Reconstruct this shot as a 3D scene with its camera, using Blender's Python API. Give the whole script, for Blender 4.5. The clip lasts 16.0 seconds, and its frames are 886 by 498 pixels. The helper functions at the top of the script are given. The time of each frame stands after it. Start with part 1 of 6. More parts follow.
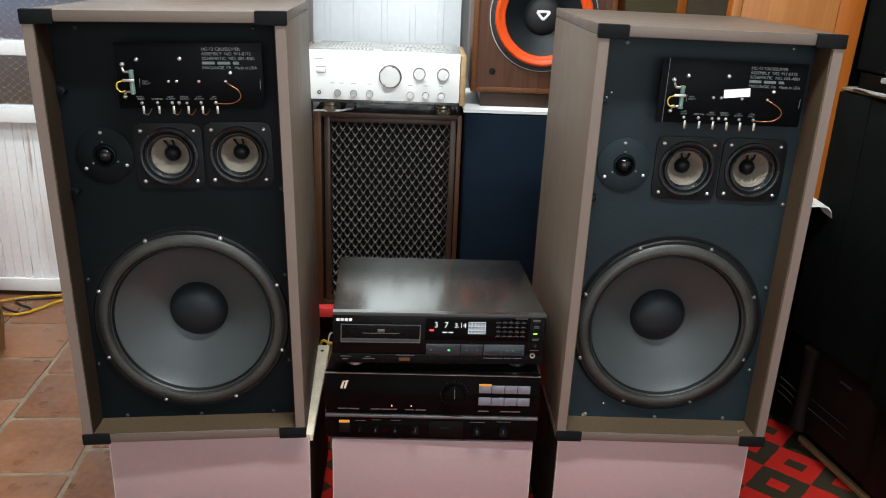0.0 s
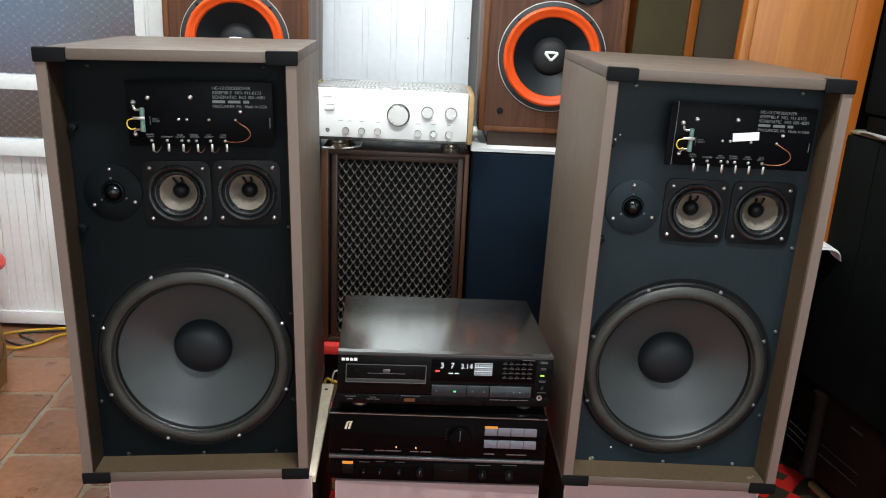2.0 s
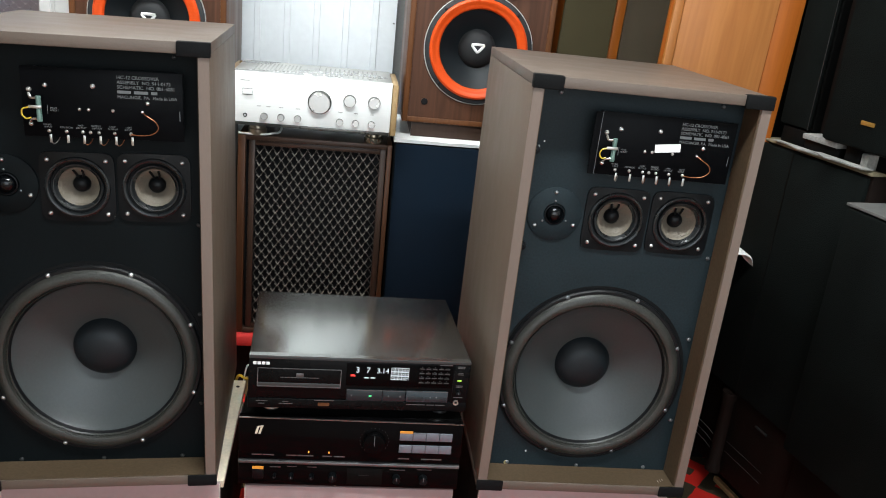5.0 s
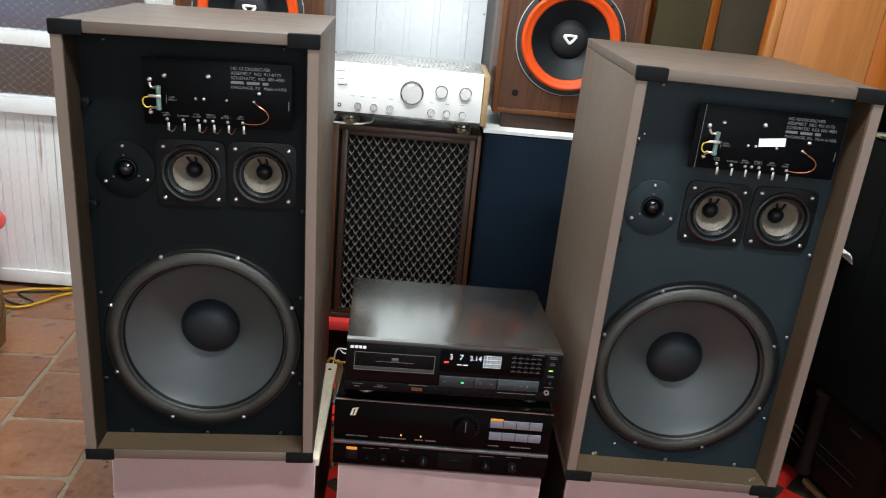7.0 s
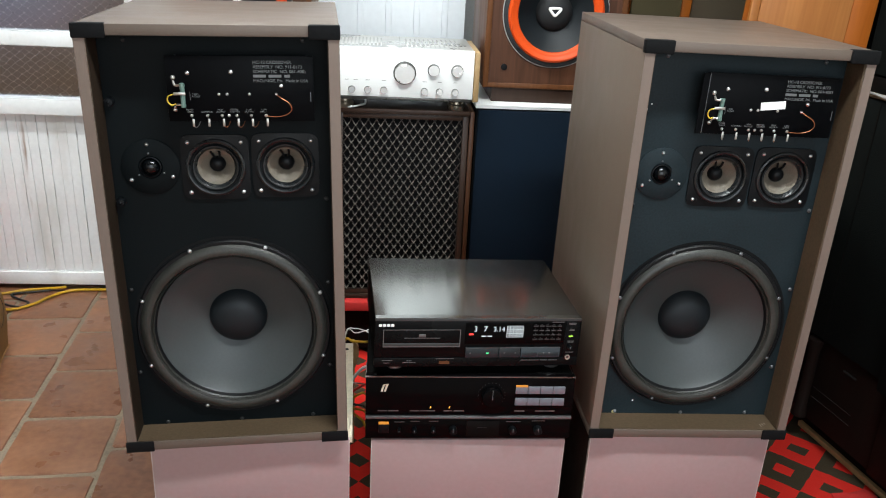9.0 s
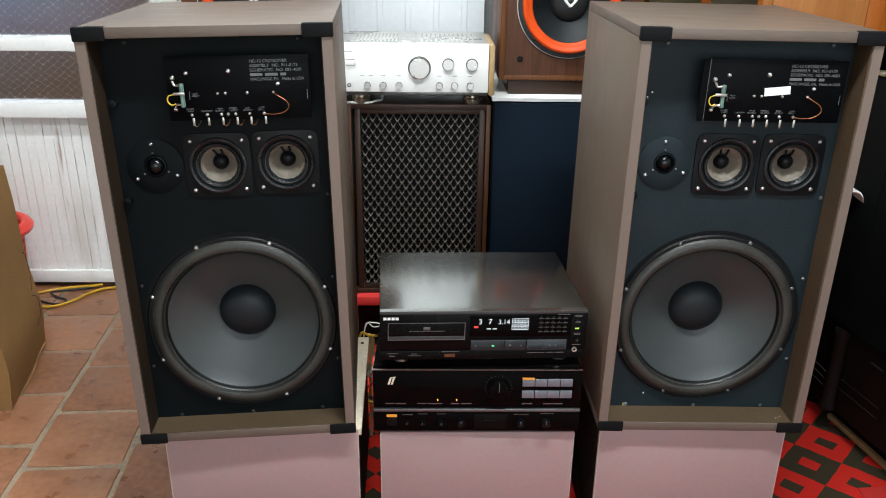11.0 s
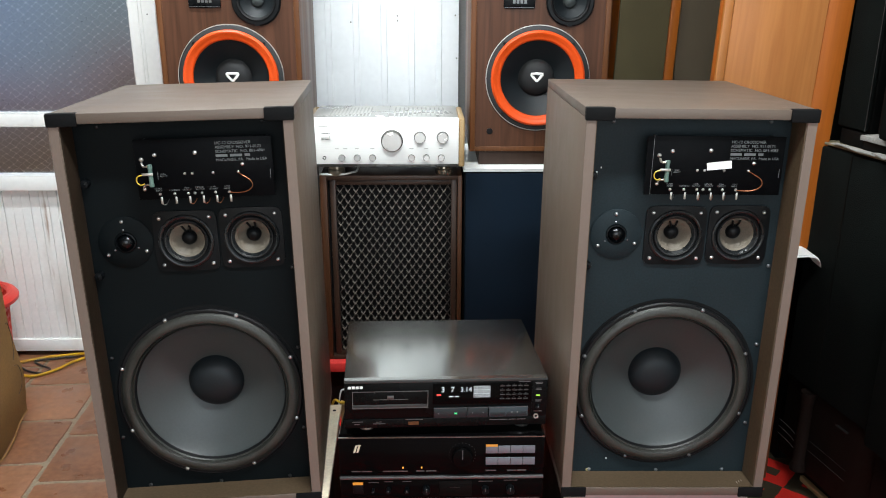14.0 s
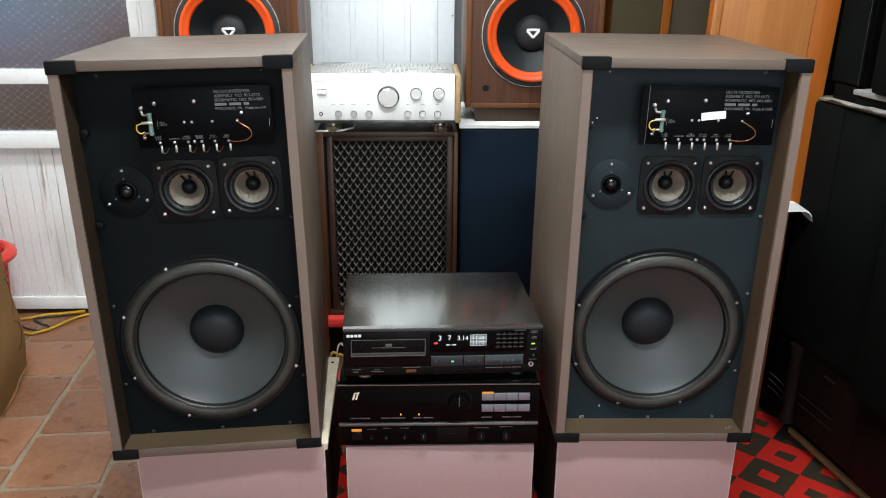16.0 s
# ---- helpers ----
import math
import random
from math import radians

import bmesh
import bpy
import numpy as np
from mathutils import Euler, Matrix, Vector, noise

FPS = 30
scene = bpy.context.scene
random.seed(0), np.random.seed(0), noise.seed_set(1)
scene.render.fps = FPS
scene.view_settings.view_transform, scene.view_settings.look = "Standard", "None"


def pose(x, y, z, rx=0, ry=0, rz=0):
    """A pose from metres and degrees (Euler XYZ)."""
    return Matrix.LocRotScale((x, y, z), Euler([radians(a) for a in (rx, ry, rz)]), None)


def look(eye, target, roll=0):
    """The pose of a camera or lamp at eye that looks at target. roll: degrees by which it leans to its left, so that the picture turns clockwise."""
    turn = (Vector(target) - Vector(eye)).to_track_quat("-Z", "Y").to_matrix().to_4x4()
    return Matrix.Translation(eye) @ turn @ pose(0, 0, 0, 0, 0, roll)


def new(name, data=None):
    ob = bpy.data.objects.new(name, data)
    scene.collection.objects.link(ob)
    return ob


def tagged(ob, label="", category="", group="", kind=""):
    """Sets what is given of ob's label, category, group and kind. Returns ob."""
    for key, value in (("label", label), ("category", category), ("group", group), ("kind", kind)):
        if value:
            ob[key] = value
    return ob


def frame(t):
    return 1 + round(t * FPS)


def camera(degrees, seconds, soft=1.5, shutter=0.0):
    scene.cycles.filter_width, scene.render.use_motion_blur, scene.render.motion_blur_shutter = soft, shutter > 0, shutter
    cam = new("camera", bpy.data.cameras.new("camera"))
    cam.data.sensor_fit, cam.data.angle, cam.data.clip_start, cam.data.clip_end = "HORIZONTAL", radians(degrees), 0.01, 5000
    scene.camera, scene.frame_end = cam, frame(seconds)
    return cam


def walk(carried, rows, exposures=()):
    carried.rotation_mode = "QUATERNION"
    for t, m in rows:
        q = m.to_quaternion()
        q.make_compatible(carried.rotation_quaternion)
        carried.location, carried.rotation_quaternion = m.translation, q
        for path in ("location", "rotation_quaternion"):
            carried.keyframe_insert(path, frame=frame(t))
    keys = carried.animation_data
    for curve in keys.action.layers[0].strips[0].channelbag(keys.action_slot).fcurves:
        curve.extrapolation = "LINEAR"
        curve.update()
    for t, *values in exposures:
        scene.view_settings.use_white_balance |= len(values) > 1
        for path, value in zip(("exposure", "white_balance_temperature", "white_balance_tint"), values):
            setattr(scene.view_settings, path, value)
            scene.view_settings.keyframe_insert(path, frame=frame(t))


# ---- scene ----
cam = camera(57.1, 16.0, soft=1.0, shutter=0.3)
PATH = [
    (0, (-0.05, -1.496, 1.276), (0.016, 0.385, 0.599), 2.2),
    (0.5, (-0.047, -1.494, 1.275), (-0.016, 0.392, 0.612), 2.4),
    (1, (-0.063, -1.475, 1.274), (-0.035, 0.418, 0.627), 2.5),
    (1.5, (-0.071, -1.468, 1.282), (-0.024, 0.432, 0.658), 2.7),
    (2, (-0.056, -1.485, 1.283), (-0.003, 0.424, 0.686), 2.7),
    (2.5, (-0.048, -1.493, 1.283), (0.007, 0.418, 0.697), 2.4),
    (3, (-0.047, -1.492, 1.283), (0.016, 0.417, 0.69), 2.1),
    (3.5, (-0.046, -1.456, 1.287), (0.075, 0.442, 0.668), 2.2),
    (4, (-0.042, -1.432, 1.321), (0.166, 0.452, 0.683), 4.1),
    (4.2, (-0.044, -1.431, 1.328), (0.192, 0.45, 0.691), 4.9),
    (6.3, (-0.071, -1.44, 1.32), (0.124, 0.432, 0.644), 8.0),
    (6.5, (-0.079, -1.444, 1.322), (0.075, 0.429, 0.638), 7.4),
    (7, (-0.1, -1.448, 1.327), (-0.025, 0.43, 0.644), 5.5),
    (7.5, (-0.106, -1.449, 1.333), (-0.071, 0.428, 0.644), 4.4),
    (8, (-0.156, -1.438, 1.339), (-0.059, 0.428, 0.625), 4.2),
    (8.5, (-0.214, -1.454, 1.345), (-0.03, 0.399, 0.615), 3.6),
    (9, (-0.222, -1.49, 1.348), (-0.048, 0.36, 0.607), 3.0),
    (9.2, (-0.221, -1.499, 1.345), (-0.066, 0.352, 0.602), 2.5),
    (11.3, (-0.118, -1.501, 1.353), (-0.071, 0.347, 0.591), 0.8),
    (11.5, (-0.117, -1.499, 1.356), (-0.05, 0.344, 0.582), 0.9),
    (12, (-0.094, -1.492, 1.359), (-0.01, 0.342, 0.567), 0.9),
    (12.5, (-0.059, -1.502, 1.367), (-0.002, 0.337, 0.582), 0.6),
    (13, (-0.052, -1.521, 1.38), (0.0, 0.339, 0.647), 0.5),
    (13.5, (-0.049, -1.538, 1.39), (-0.005, 0.352, 0.736), 0.3),
    (14, (-0.047, -1.548, 1.392), (0.003, 0.353, 0.773), 0.2),
    (14.5, (-0.043, -1.558, 1.386), (0.025, 0.343, 0.771), -0.2),
    (15, (-0.042, -1.571, 1.376), (0.033, 0.325, 0.746), -0.3),
    (15.5, (-0.048, -1.579, 1.369), (0.027, 0.306, 0.706), 0.0),
    (16, (-0.055, -1.582, 1.362), (0.01, 0.294, 0.671), 0.4),
]
walk(cam, [(t, look(eye, target, roll)) for t, eye, target, roll in PATH])

# ---- world and lights ----
world = bpy.data.worlds.new("world")
scene.world = world
world.use_nodes = True
_nt = world.node_tree
_sky = _nt.nodes.new("ShaderNodeTexSky")
_sky.sky_type = "NISHITA"
_sky.sun_disc = False
_sky.sun_elevation = radians(40)
_sky.sun_rotation = radians(200)
_nt.links.new(_sky.outputs[0], _nt.nodes["Background"].inputs[0])
_nt.nodes["Background"].inputs[1].default_value = 0.1


def area_lamp(name, m, sx, sy, watts, color):
    data = bpy.data.lights.new(name, "AREA")
    data.shape, data.size, data.size_y, data.energy, data.color = "RECTANGLE", sx, sy, watts, color
    ob = new(name, data)
    ob.matrix_world = m
    return ob


TUBE = (0.918, 0.985, 1.0)
# two batten lamps on the ceiling and the open shop front behind the camera
area_lamp("batten_light_near", look((0.25, -0.8, 2.72), (0.25, -0.8, 0)), 1.2, 0.12, 76, TUBE)
area_lamp("batten_light_far", look((-0.75, 0.35, 2.72), (-0.75, 0.35, 0)), 1.2, 0.12, 60, TUBE)
area_lamp("shop_front_daylight", look((0.4, -3.35, 1.5), (0.1, 0.2, 0.7)), 2.6, 2.2, 58, (0.84, 0.93, 1.0))


# ---- materials ----
def surf(name, color, rough=0.5, metal=0.0, var=0.15, scale=6.0, fine=150.0, bump=0.08, stretch=(1, 1, 1), spec=0.5,
         rough_var=0.12, coat=0.0, tint=None, piece=0.0):
    """A plain surface with broad tone changes, fine grain, relief and uneven gloss."""
    m = bpy.data.materials.new(name)
    m.use_nodes = True
    nt = m.node_tree
    n, l = nt.nodes, nt.links
    b = n["Principled BSDF"]
    tc, mp = n.new("ShaderNodeTexCoord"), n.new("ShaderNodeMapping")
    mp.inputs["Scale"].default_value = stretch
    l.new(n.new("ShaderNodeNewGeometry").outputs["Position"] if piece else tc.outputs["Object"], mp.inputs["Vector"])
    broad, grain = n.new("ShaderNodeTexNoise"), n.new("ShaderNodeTexNoise")
    broad.inputs["Scale"].default_value, broad.inputs["Detail"].default_value = scale, 5
    grain.inputs["Scale"].default_value, grain.inputs["Detail"].default_value = fine, 3
    l.new(mp.outputs[0], broad.inputs["Vector"]), l.new(mp.outputs[0], grain.inputs["Vector"])
    add = n.new("ShaderNodeMath")
    add.operation = "ADD"
    l.new(broad.outputs[0], add.inputs[0]), l.new(grain.outputs[0], add.inputs[1])
    last = add.outputs[0]
    if piece:
        info, ma = n.new("ShaderNodeObjectInfo"), n.new("ShaderNodeMath")
        ma.operation = "MULTIPLY_ADD"
        ma.inputs[1].default_value = piece
        l.new(info.outputs["Random"], ma.inputs[0]), l.new(last, ma.inputs[2])
        last = ma.outputs[0]
    ramp = n.new("ShaderNodeMapRange")
    ramp.inputs[1].default_value, ramp.inputs[2].default_value = 0.6, 1.4 + piece
    l.new(last, ramp.inputs[0])
    mix = n.new("ShaderNodeMix")
    mix.data_type = "RGBA"
    lo = [c * (1 - var) for c in color]
    hi = [min(1, c * (1 + var)) for c in (tint or color)]
    mix.inputs["A"].default_value, mix.inputs["B"].default_value = (*lo, 1), (*hi, 1)
    l.new(ramp.outputs[0], mix.inputs["Factor"])
    l.new(mix.outputs["Result"], b.inputs["Base Color"])
    rr = n.new("ShaderNodeMapRange")
    rr.inputs[1].default_value, rr.inputs[2].default_value = 0.3, 0.7
    rr.inputs[3].default_value, rr.inputs[4].default_value = max(0.02, rough - rough_var), min(1, rough + rough_var)
    l.new(broad.outputs[0], rr.inputs[0]), l.new(rr.outputs[0], b.inputs["Roughness"])
    b.inputs["Metallic"].default_value = metal
    b.inputs["Specular IOR Level"].default_value = spec
    b.inputs["Coat Weight"].default_value = coat
    if bump:
        bp = n.new("ShaderNodeBump")
        bp.inputs["Strength"].default_value, bp.inputs["Distance"].default_value = bump, 0.002
        l.new(grain.outputs[0], bp.inputs["Height"]), l.new(bp.outputs[0], b.inputs["Normal"])
    return m


def wood(name, dark, light, rough=0.4, along="z", scale=9.0, bump=0.06, coat=0.0, spec=0.3, figure=0.4):
    """Veneer whose grain runs along one axis."""
    st = {"x": (0.06, 1, 1), "y": (1, 0.06, 1), "z": (1, 1, 0.06)}[along]
    m = surf(name, light, rough, stretch=st, scale=scale, fine=160, bump=bump, coat=coat, spec=spec)
    nt = m.node_tree
    n, l = nt.nodes, nt.links
    mix = next(x for x in n if x.bl_idname == "ShaderNodeMix")
    mp = next(x for x in n if x.bl_idname == "ShaderNodeMapping")
    wv = n.new("ShaderNodeTexNoise")
    wv.inputs["Scale"].default_value, wv.inputs["Detail"].default_value, wv.inputs["Distortion"].default_value = 38, 6, 1.2
    l.new(mp.outputs[0], wv.inputs["Vector"])
    cr = n.new("ShaderNodeValToRGB")
    cr.color_ramp.elements[0].position, cr.color_ramp.elements[1].position = 0.36, 0.66
    cr.color_ramp.elements[0].color, cr.color_ramp.elements[1].color = (*dark, 1), (*light, 1)
    l.new(wv.outputs[0], cr.inputs[0])
    mul = n.new("ShaderNodeMix")
    mul.data_type, mul.blend_type = "RGBA", "MIX"
    mul.inputs["Factor"].default_value = 1 - figure
    l.new(cr.outputs[0], mul.inputs["A"]), l.new(mix.outputs["Result"], mul.inputs["B"])
    l.new(mul.outputs["Result"], n["Principled BSDF"].inputs["Base Color"])
    return m


def glow(name, color, strength):
    m = bpy.data.materials.new(name)
    m.use_nodes = True
    b = m.node_tree.nodes["Principled BSDF"]
    b.inputs["Base Color"].default_value = (0.02, 0.02, 0.02, 1)
    b.inputs["Emission Color"].default_value, b.inputs["Emission Strength"].default_value = (*color, 1), strength
    return m


def weave(name, color, rough=0.9, pitch=900.0, var=0.3, bump=0.5):
    """Grille cloth: a fine over-and-under weave."""
    m = surf(name, color, rough, var=var, scale=5, fine=pitch, bump=bump, spec=0.1)
    return m


VINYL = surf("taupe_vinyl", (0.108, 0.079, 0.057), 0.5, var=0.07, scale=26, fine=420, bump=0.14, stretch=(1, 1, 0.5), tint=(0.118, 0.087, 0.064), spec=0.4, rough_var=0.05)
INNER = surf("brown_stained_lip", (0.078, 0.052, 0.03), 0.6, var=0.25, scale=6, fine=180, bump=0.2, spec=0.25)
# Darker copy of the lip brown, used on the left loudspeaker's side lips.
INNER_DARK = surf("blackish_brown_lip", (0.022, 0.0145, 0.009), 0.6, var=0.3, scale=6, fine=180, bump=0.2, spec=0.15)
VINYL_EDGE = surf("pale_taupe_edge_band", (0.145, 0.108, 0.088), 0.5, var=0.08, scale=26, fine=300, bump=0.1, stretch=(1, 1, 0.3), spec=0.4, rough_var=0.05)
VINYL_TOP = surf("taupe_vinyl_top", (0.1, 0.0755, 0.06), 0.46, var=0.08, scale=20, fine=420, bump=0.14, stretch=(0.5, 1, 1), tint=(0.108, 0.081, 0.064), spec=0.4, rough_var=0.05)
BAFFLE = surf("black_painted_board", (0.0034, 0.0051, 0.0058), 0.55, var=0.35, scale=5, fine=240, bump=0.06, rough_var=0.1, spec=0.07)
# Paler, bluer copy of BAFFLE: the right-hand sheen is put into the colour.
BAFFLE_WORN_SHEEN = surf("worn_sheen_blue_grey_board", (0.0105, 0.0172, 0.0205), 0.5, var=0.25, scale=7, fine=240, bump=0.06, rough_var=0.12, spec=0.12, tint=(0.0125, 0.0195, 0.023))
DARK_SCREW = surf("blackened_screw", (0.035, 0.035, 0.035), 0.45, 0.6, var=0.3, bump=0.05)
RUBBER = surf("black_rubber_pad", (0.0051, 0.0054, 0.0058), 0.75, var=0.3, fine=300, bump=0.3, spec=0.1)
BOARD = surf("black_phenolic_board", (0.0019, 0.0021, 0.0026), 0.4, var=0.3, bump=0.02, spec=0.04)
PLASTIC = surf("black_plastic", (0.0035, 0.0042, 0.005), 0.34, var=0.2, bump=0.03, spec=0.14)
PLASTIC_MATT = surf("matt_black_plastic", (0.013, 0.0135, 0.0145), 0.6, var=0.2, bump=0.08)
SURROUND = surf("grey_foam_surround", (0.0175, 0.0185, 0.016), 0.48, var=0.35, scale=14, fine=260, bump=0.3, tint=(0.026, 0.026, 0.022), spec=0.45)
CONE = surf("dark_pulp_cone", (0.038, 0.0445, 0.045), 0.45, var=0.1, scale=8, fine=200, bump=0.08, rough_var=0.05, spec=0.4)
DUST_CAP = surf("dark_dust_cap", (0.005, 0.0078, 0.0098), 0.55, var=0.2, scale=9, fine=400, bump=0.12, spec=0.28)
GASKET = surf("black_gasket", (0.005, 0.0053, 0.006), 0.5, bump=0.05, spec=0.18)
MID_RING = surf("satin_black_ring", (0.008, 0.0095, 0.0105), 0.3, var=0.25, scale=30, bump=0.03, spec=0.5)
MID_CONE = surf("beige_paper_cone", (0.138, 0.118, 0.093), 0.55, var=0.22, scale=16, fine=380, bump=0.3, spec=0.3)
NAIL = surf("grey_nail", (0.3, 0.3, 0.3), 0.5, 0.5, var=0.2, bump=0.03)
STEEL = surf("zinc_screw", (0.6, 0.61, 0.62), 0.36, 1.0, var=0.1, bump=0.03)
DULL_STEEL = surf("dull_screw", (0.16, 0.165, 0.17), 0.45, 0.8, var=0.25, bump=0.05)
TIN = surf("tinned_tag", (0.5, 0.49, 0.46), 0.35, 0.9, var=0.15, bump=0.05)
CERAMIC = surf("green_enamel_resistor", (0.1, 0.17, 0.145), 0.35, var=0.2, bump=0.05)
YELLOW_WIRE = surf("yellow_wire", (0.62, 0.42, 0.04), 0.45, bump=0.03)
COPPER = surf("copper_wire", (0.3025, 0.11, 0.0495), 0.35, 0.6, bump=0.03)
PRINT = surf("white_print", (0.105, 0.112, 0.115), 0.6, var=0.25, bump=0)
YELLOWED = surf("yellowed_glue", (0.3, 0.24, 0.11), 0.5, var=0.2, bump=0.05)
PAPER = surf("white_paper", (0.78, 0.79, 0.78), 0.7, var=0.05, bump=0.05)
# Dusty white paper, greyed further for the dim light inside the stack.
DULL_PAPER = surf("dusty_dimmed_paper", (0.24, 0.235, 0.22), 0.8, var=0.4, scale=24, bump=0.2)
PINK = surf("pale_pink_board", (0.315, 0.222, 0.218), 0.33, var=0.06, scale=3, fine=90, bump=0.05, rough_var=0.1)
CREAM = surf("cream_paint", (0.64, 0.56, 0.42), 0.5, var=0.2, scale=14, bump=0.2)
PALE_EDGE = surf("pale_worn_edge", (0.42, 0.36, 0.33), 0.6, var=0.4, scale=30, bump=0.3)
EDGE_BROWN = surf("bare_board_edge", (0.05, 0.036, 0.027), 0.8, var=0.4, scale=20, bump=0.4, spec=0.1)
# Side boards hold the shade between the stands as a near-black brown.
STAND_SIDE = surf("dark_shade_side", (0.02, 0.0145, 0.011), 0.7, var=0.4, scale=14, bump=0.3, spec=0.1)
CD_TOP = surf("brushed_dark_metal", (0.29, 0.296, 0.285), 0.19, 1.0, var=0.03, scale=3, fine=60, bump=0, rough_var=0.0)


def brush(m, spread=0.93):
    """Brushed along x: the gloss is drawn out front to back."""
    n, l = m.node_tree.nodes, m.node_tree.links
    t = n.new("ShaderNodeCombineXYZ")
    t.inputs[1].default_value = 1.0
    n["Principled BSDF"].inputs["Anisotropic"].default_value = spread
    l.new(t.outputs[0], n["Principled BSDF"].inputs["Tangent"])


brush(CD_TOP)
TEAL_KEY = surf("teal_grey_key", (0.028, 0.042, 0.051), 0.35, var=0.12, bump=0.02)
CD_BLACK = surf("satin_black_fascia", (0.0027, 0.003, 0.0033), 0.3, var=0.15, bump=0.02, spec=0.1)
CD_LIP = surf("dark_satin_lip", (0.05, 0.053, 0.053), 0.4, 0.3, var=0.1, bump=0.02, spec=0.25)
GLOSS_BLACK = surf("gloss_black_acrylic", (0.0022, 0.0021, 0.0023), 0.12, var=0.1, bump=0, rough_var=0.03, spec=0.05)
DOME = surf("black_dome", (0.002, 0.0026, 0.0032), 0.22, var=0.1, bump=0, spec=0.35)
BLACK_CASE = surf("black_steel_case", (0.0026, 0.0027, 0.0026), 0.55, var=0.2, bump=0.12, spec=0.08)
GREY_KEY = surf("blue_grey_key", (0.16, 0.17, 0.2), 0.35, 0.25, var=0.1, bump=0.02)
DARK_KEY = surf("dark_teal_key", (0.009, 0.017, 0.021), 0.35, var=0.15, bump=0.02)
SILVER_LINE = surf("silver_trim", (0.34, 0.335, 0.33), 0.32, 1.0, var=0.08, bump=0.02)
CHAMPAGNE = surf("pale_champagne_metal", (0.87, 0.87, 0.85), 0.42, 0.05, var=0.04, fine=220, bump=0.03, stretch=(0.1, 1, 1))
CHAMPAGNE_TOP = surf("pale_steel_cover", (0.46, 0.46, 0.44), 0.3, 0.5, var=0.08, bump=0.04)
KNOB = surf("turned_aluminium", (0.62, 0.62, 0.61), 0.28, 0.6, var=0.05, bump=0.02)
PALE_PRINT = surf("faint_grey_print", (0.36, 0.35, 0.33), 0.5, var=0.1, bump=0)
KNOB_SIDE = surf("knob_skirt", (0.11, 0.108, 0.1), 0.3, 0.7, var=0.1, bump=0.02)
VENT = surf("vent_shadow", (0.36, 0.36, 0.345), 0.6, var=0.2, bump=0.1)
HONEY = wood("honey_wood", (0.24, 0.14, 0.06), (0.4, 0.27, 0.13), 0.35, "y")
WALNUT = wood("walnut_veneer", (0.022, 0.008, 0.0042), (0.09, 0.037, 0.0195), 0.45, "z", 10, spec=0.22, figure=0.55)
WALNUT_EDGE = wood("reddish_walnut_edge", (0.05, 0.0165, 0.006), (0.125, 0.047, 0.0165), 0.4, "z", 10, spec=0.25)
DARK_WALNUT = wood("dark_walnut_side", (0.024, 0.009, 0.004), (0.06, 0.024, 0.0105), 0.4, "z", 10, spec=0.25)
GRILLE_FRAME = wood("dark_brown_frame", (0.017, 0.0085, 0.0055), (0.036, 0.019, 0.0125), 0.4, "z", 12)
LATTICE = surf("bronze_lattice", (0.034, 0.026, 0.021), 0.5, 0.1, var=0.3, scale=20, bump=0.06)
# Paler bronze: light on the upper bar faces, given as colour.
LATTICE_LIT = surf("lit_bronze_relief", (0.2, 0.178, 0.15), 0.38, 0.2, var=0.25, scale=30, bump=0.05)
BLACK_CLOTH = weave("black_cloth", (0.006, 0.006, 0.0065))
NAVY_CLOTH = weave("navy_cloth", (0.00418, 0.0095, 0.01748))
STACK_CLOTH = surf("charcoal_cloth", (0.0034, 0.0046, 0.0042), 0.9, var=0.6, scale=9, fine=380, bump=0.6, spec=0.06)
OLIVE_CLOTH = weave("olive_grey_cloth", (0.078, 0.064, 0.034), pitch=500)
GREY_CLOTH = weave("brown_grey_cloth", (0.1, 0.078, 0.053), pitch=500)
ORANGE_WOOD = wood("orange_veneer", (0.25, 0.085, 0.021), (0.39, 0.155, 0.046), 0.36, "z", 5, 0.03, spec=0.25)
ORANGE_DEEP = wood("deep_orange_wood", (0.2, 0.05, 0.0065), (0.33, 0.09, 0.011), 0.36, "z", 6, 0.03, spec=0.25)
RED_BROWN = wood("red_brown_wood", (0.05, 0.016, 0.006), (0.11, 0.038, 0.013), 0.4, "z", 8)
DARK_WOOD = wood("very_dark_wood", (0.005, 0.0034, 0.0029), (0.0098, 0.0064, 0.0053), 0.5, "z", 9, spec=0.05)
PALLET = wood("raw_pine_strip", (0.28, 0.17, 0.07), (0.42, 0.28, 0.13), 0.6, "y", 12)
ORANGE_RUBBER = surf("orange_surround", (0.66, 0.068, 0.006), 0.42, var=0.1, scale=16, bump=0.08, spec=0.35)
WHITE_TRIM = surf("bright_trim_ring", (0.66, 0.66, 0.65), 0.3, 0.6, bump=0.02)
WHITE_MARK = surf("white_mark", (0.8, 0.8, 0.78), 0.5, bump=0.02)
WHITE_PAINT = surf("white_gloss_paint", (0.74, 0.745, 0.74), 0.36, var=0.05, scale=4, fine=60, bump=0.06)
WHITE_SHEET = surf("white_painted_sheet_metal", (0.745, 0.775, 0.8), 0.4, var=0.05, scale=3, fine=40, bump=0.08)
GREY_POST = surf("grey_white_plaster", (0.3192, 0.3192, 0.3116), 0.7, var=0.08, bump=0.15)
WALL_PAINT = surf("cream_wall_paint", (0.66, 0.65, 0.61), 0.75, var=0.06, scale=2, bump=0.15)
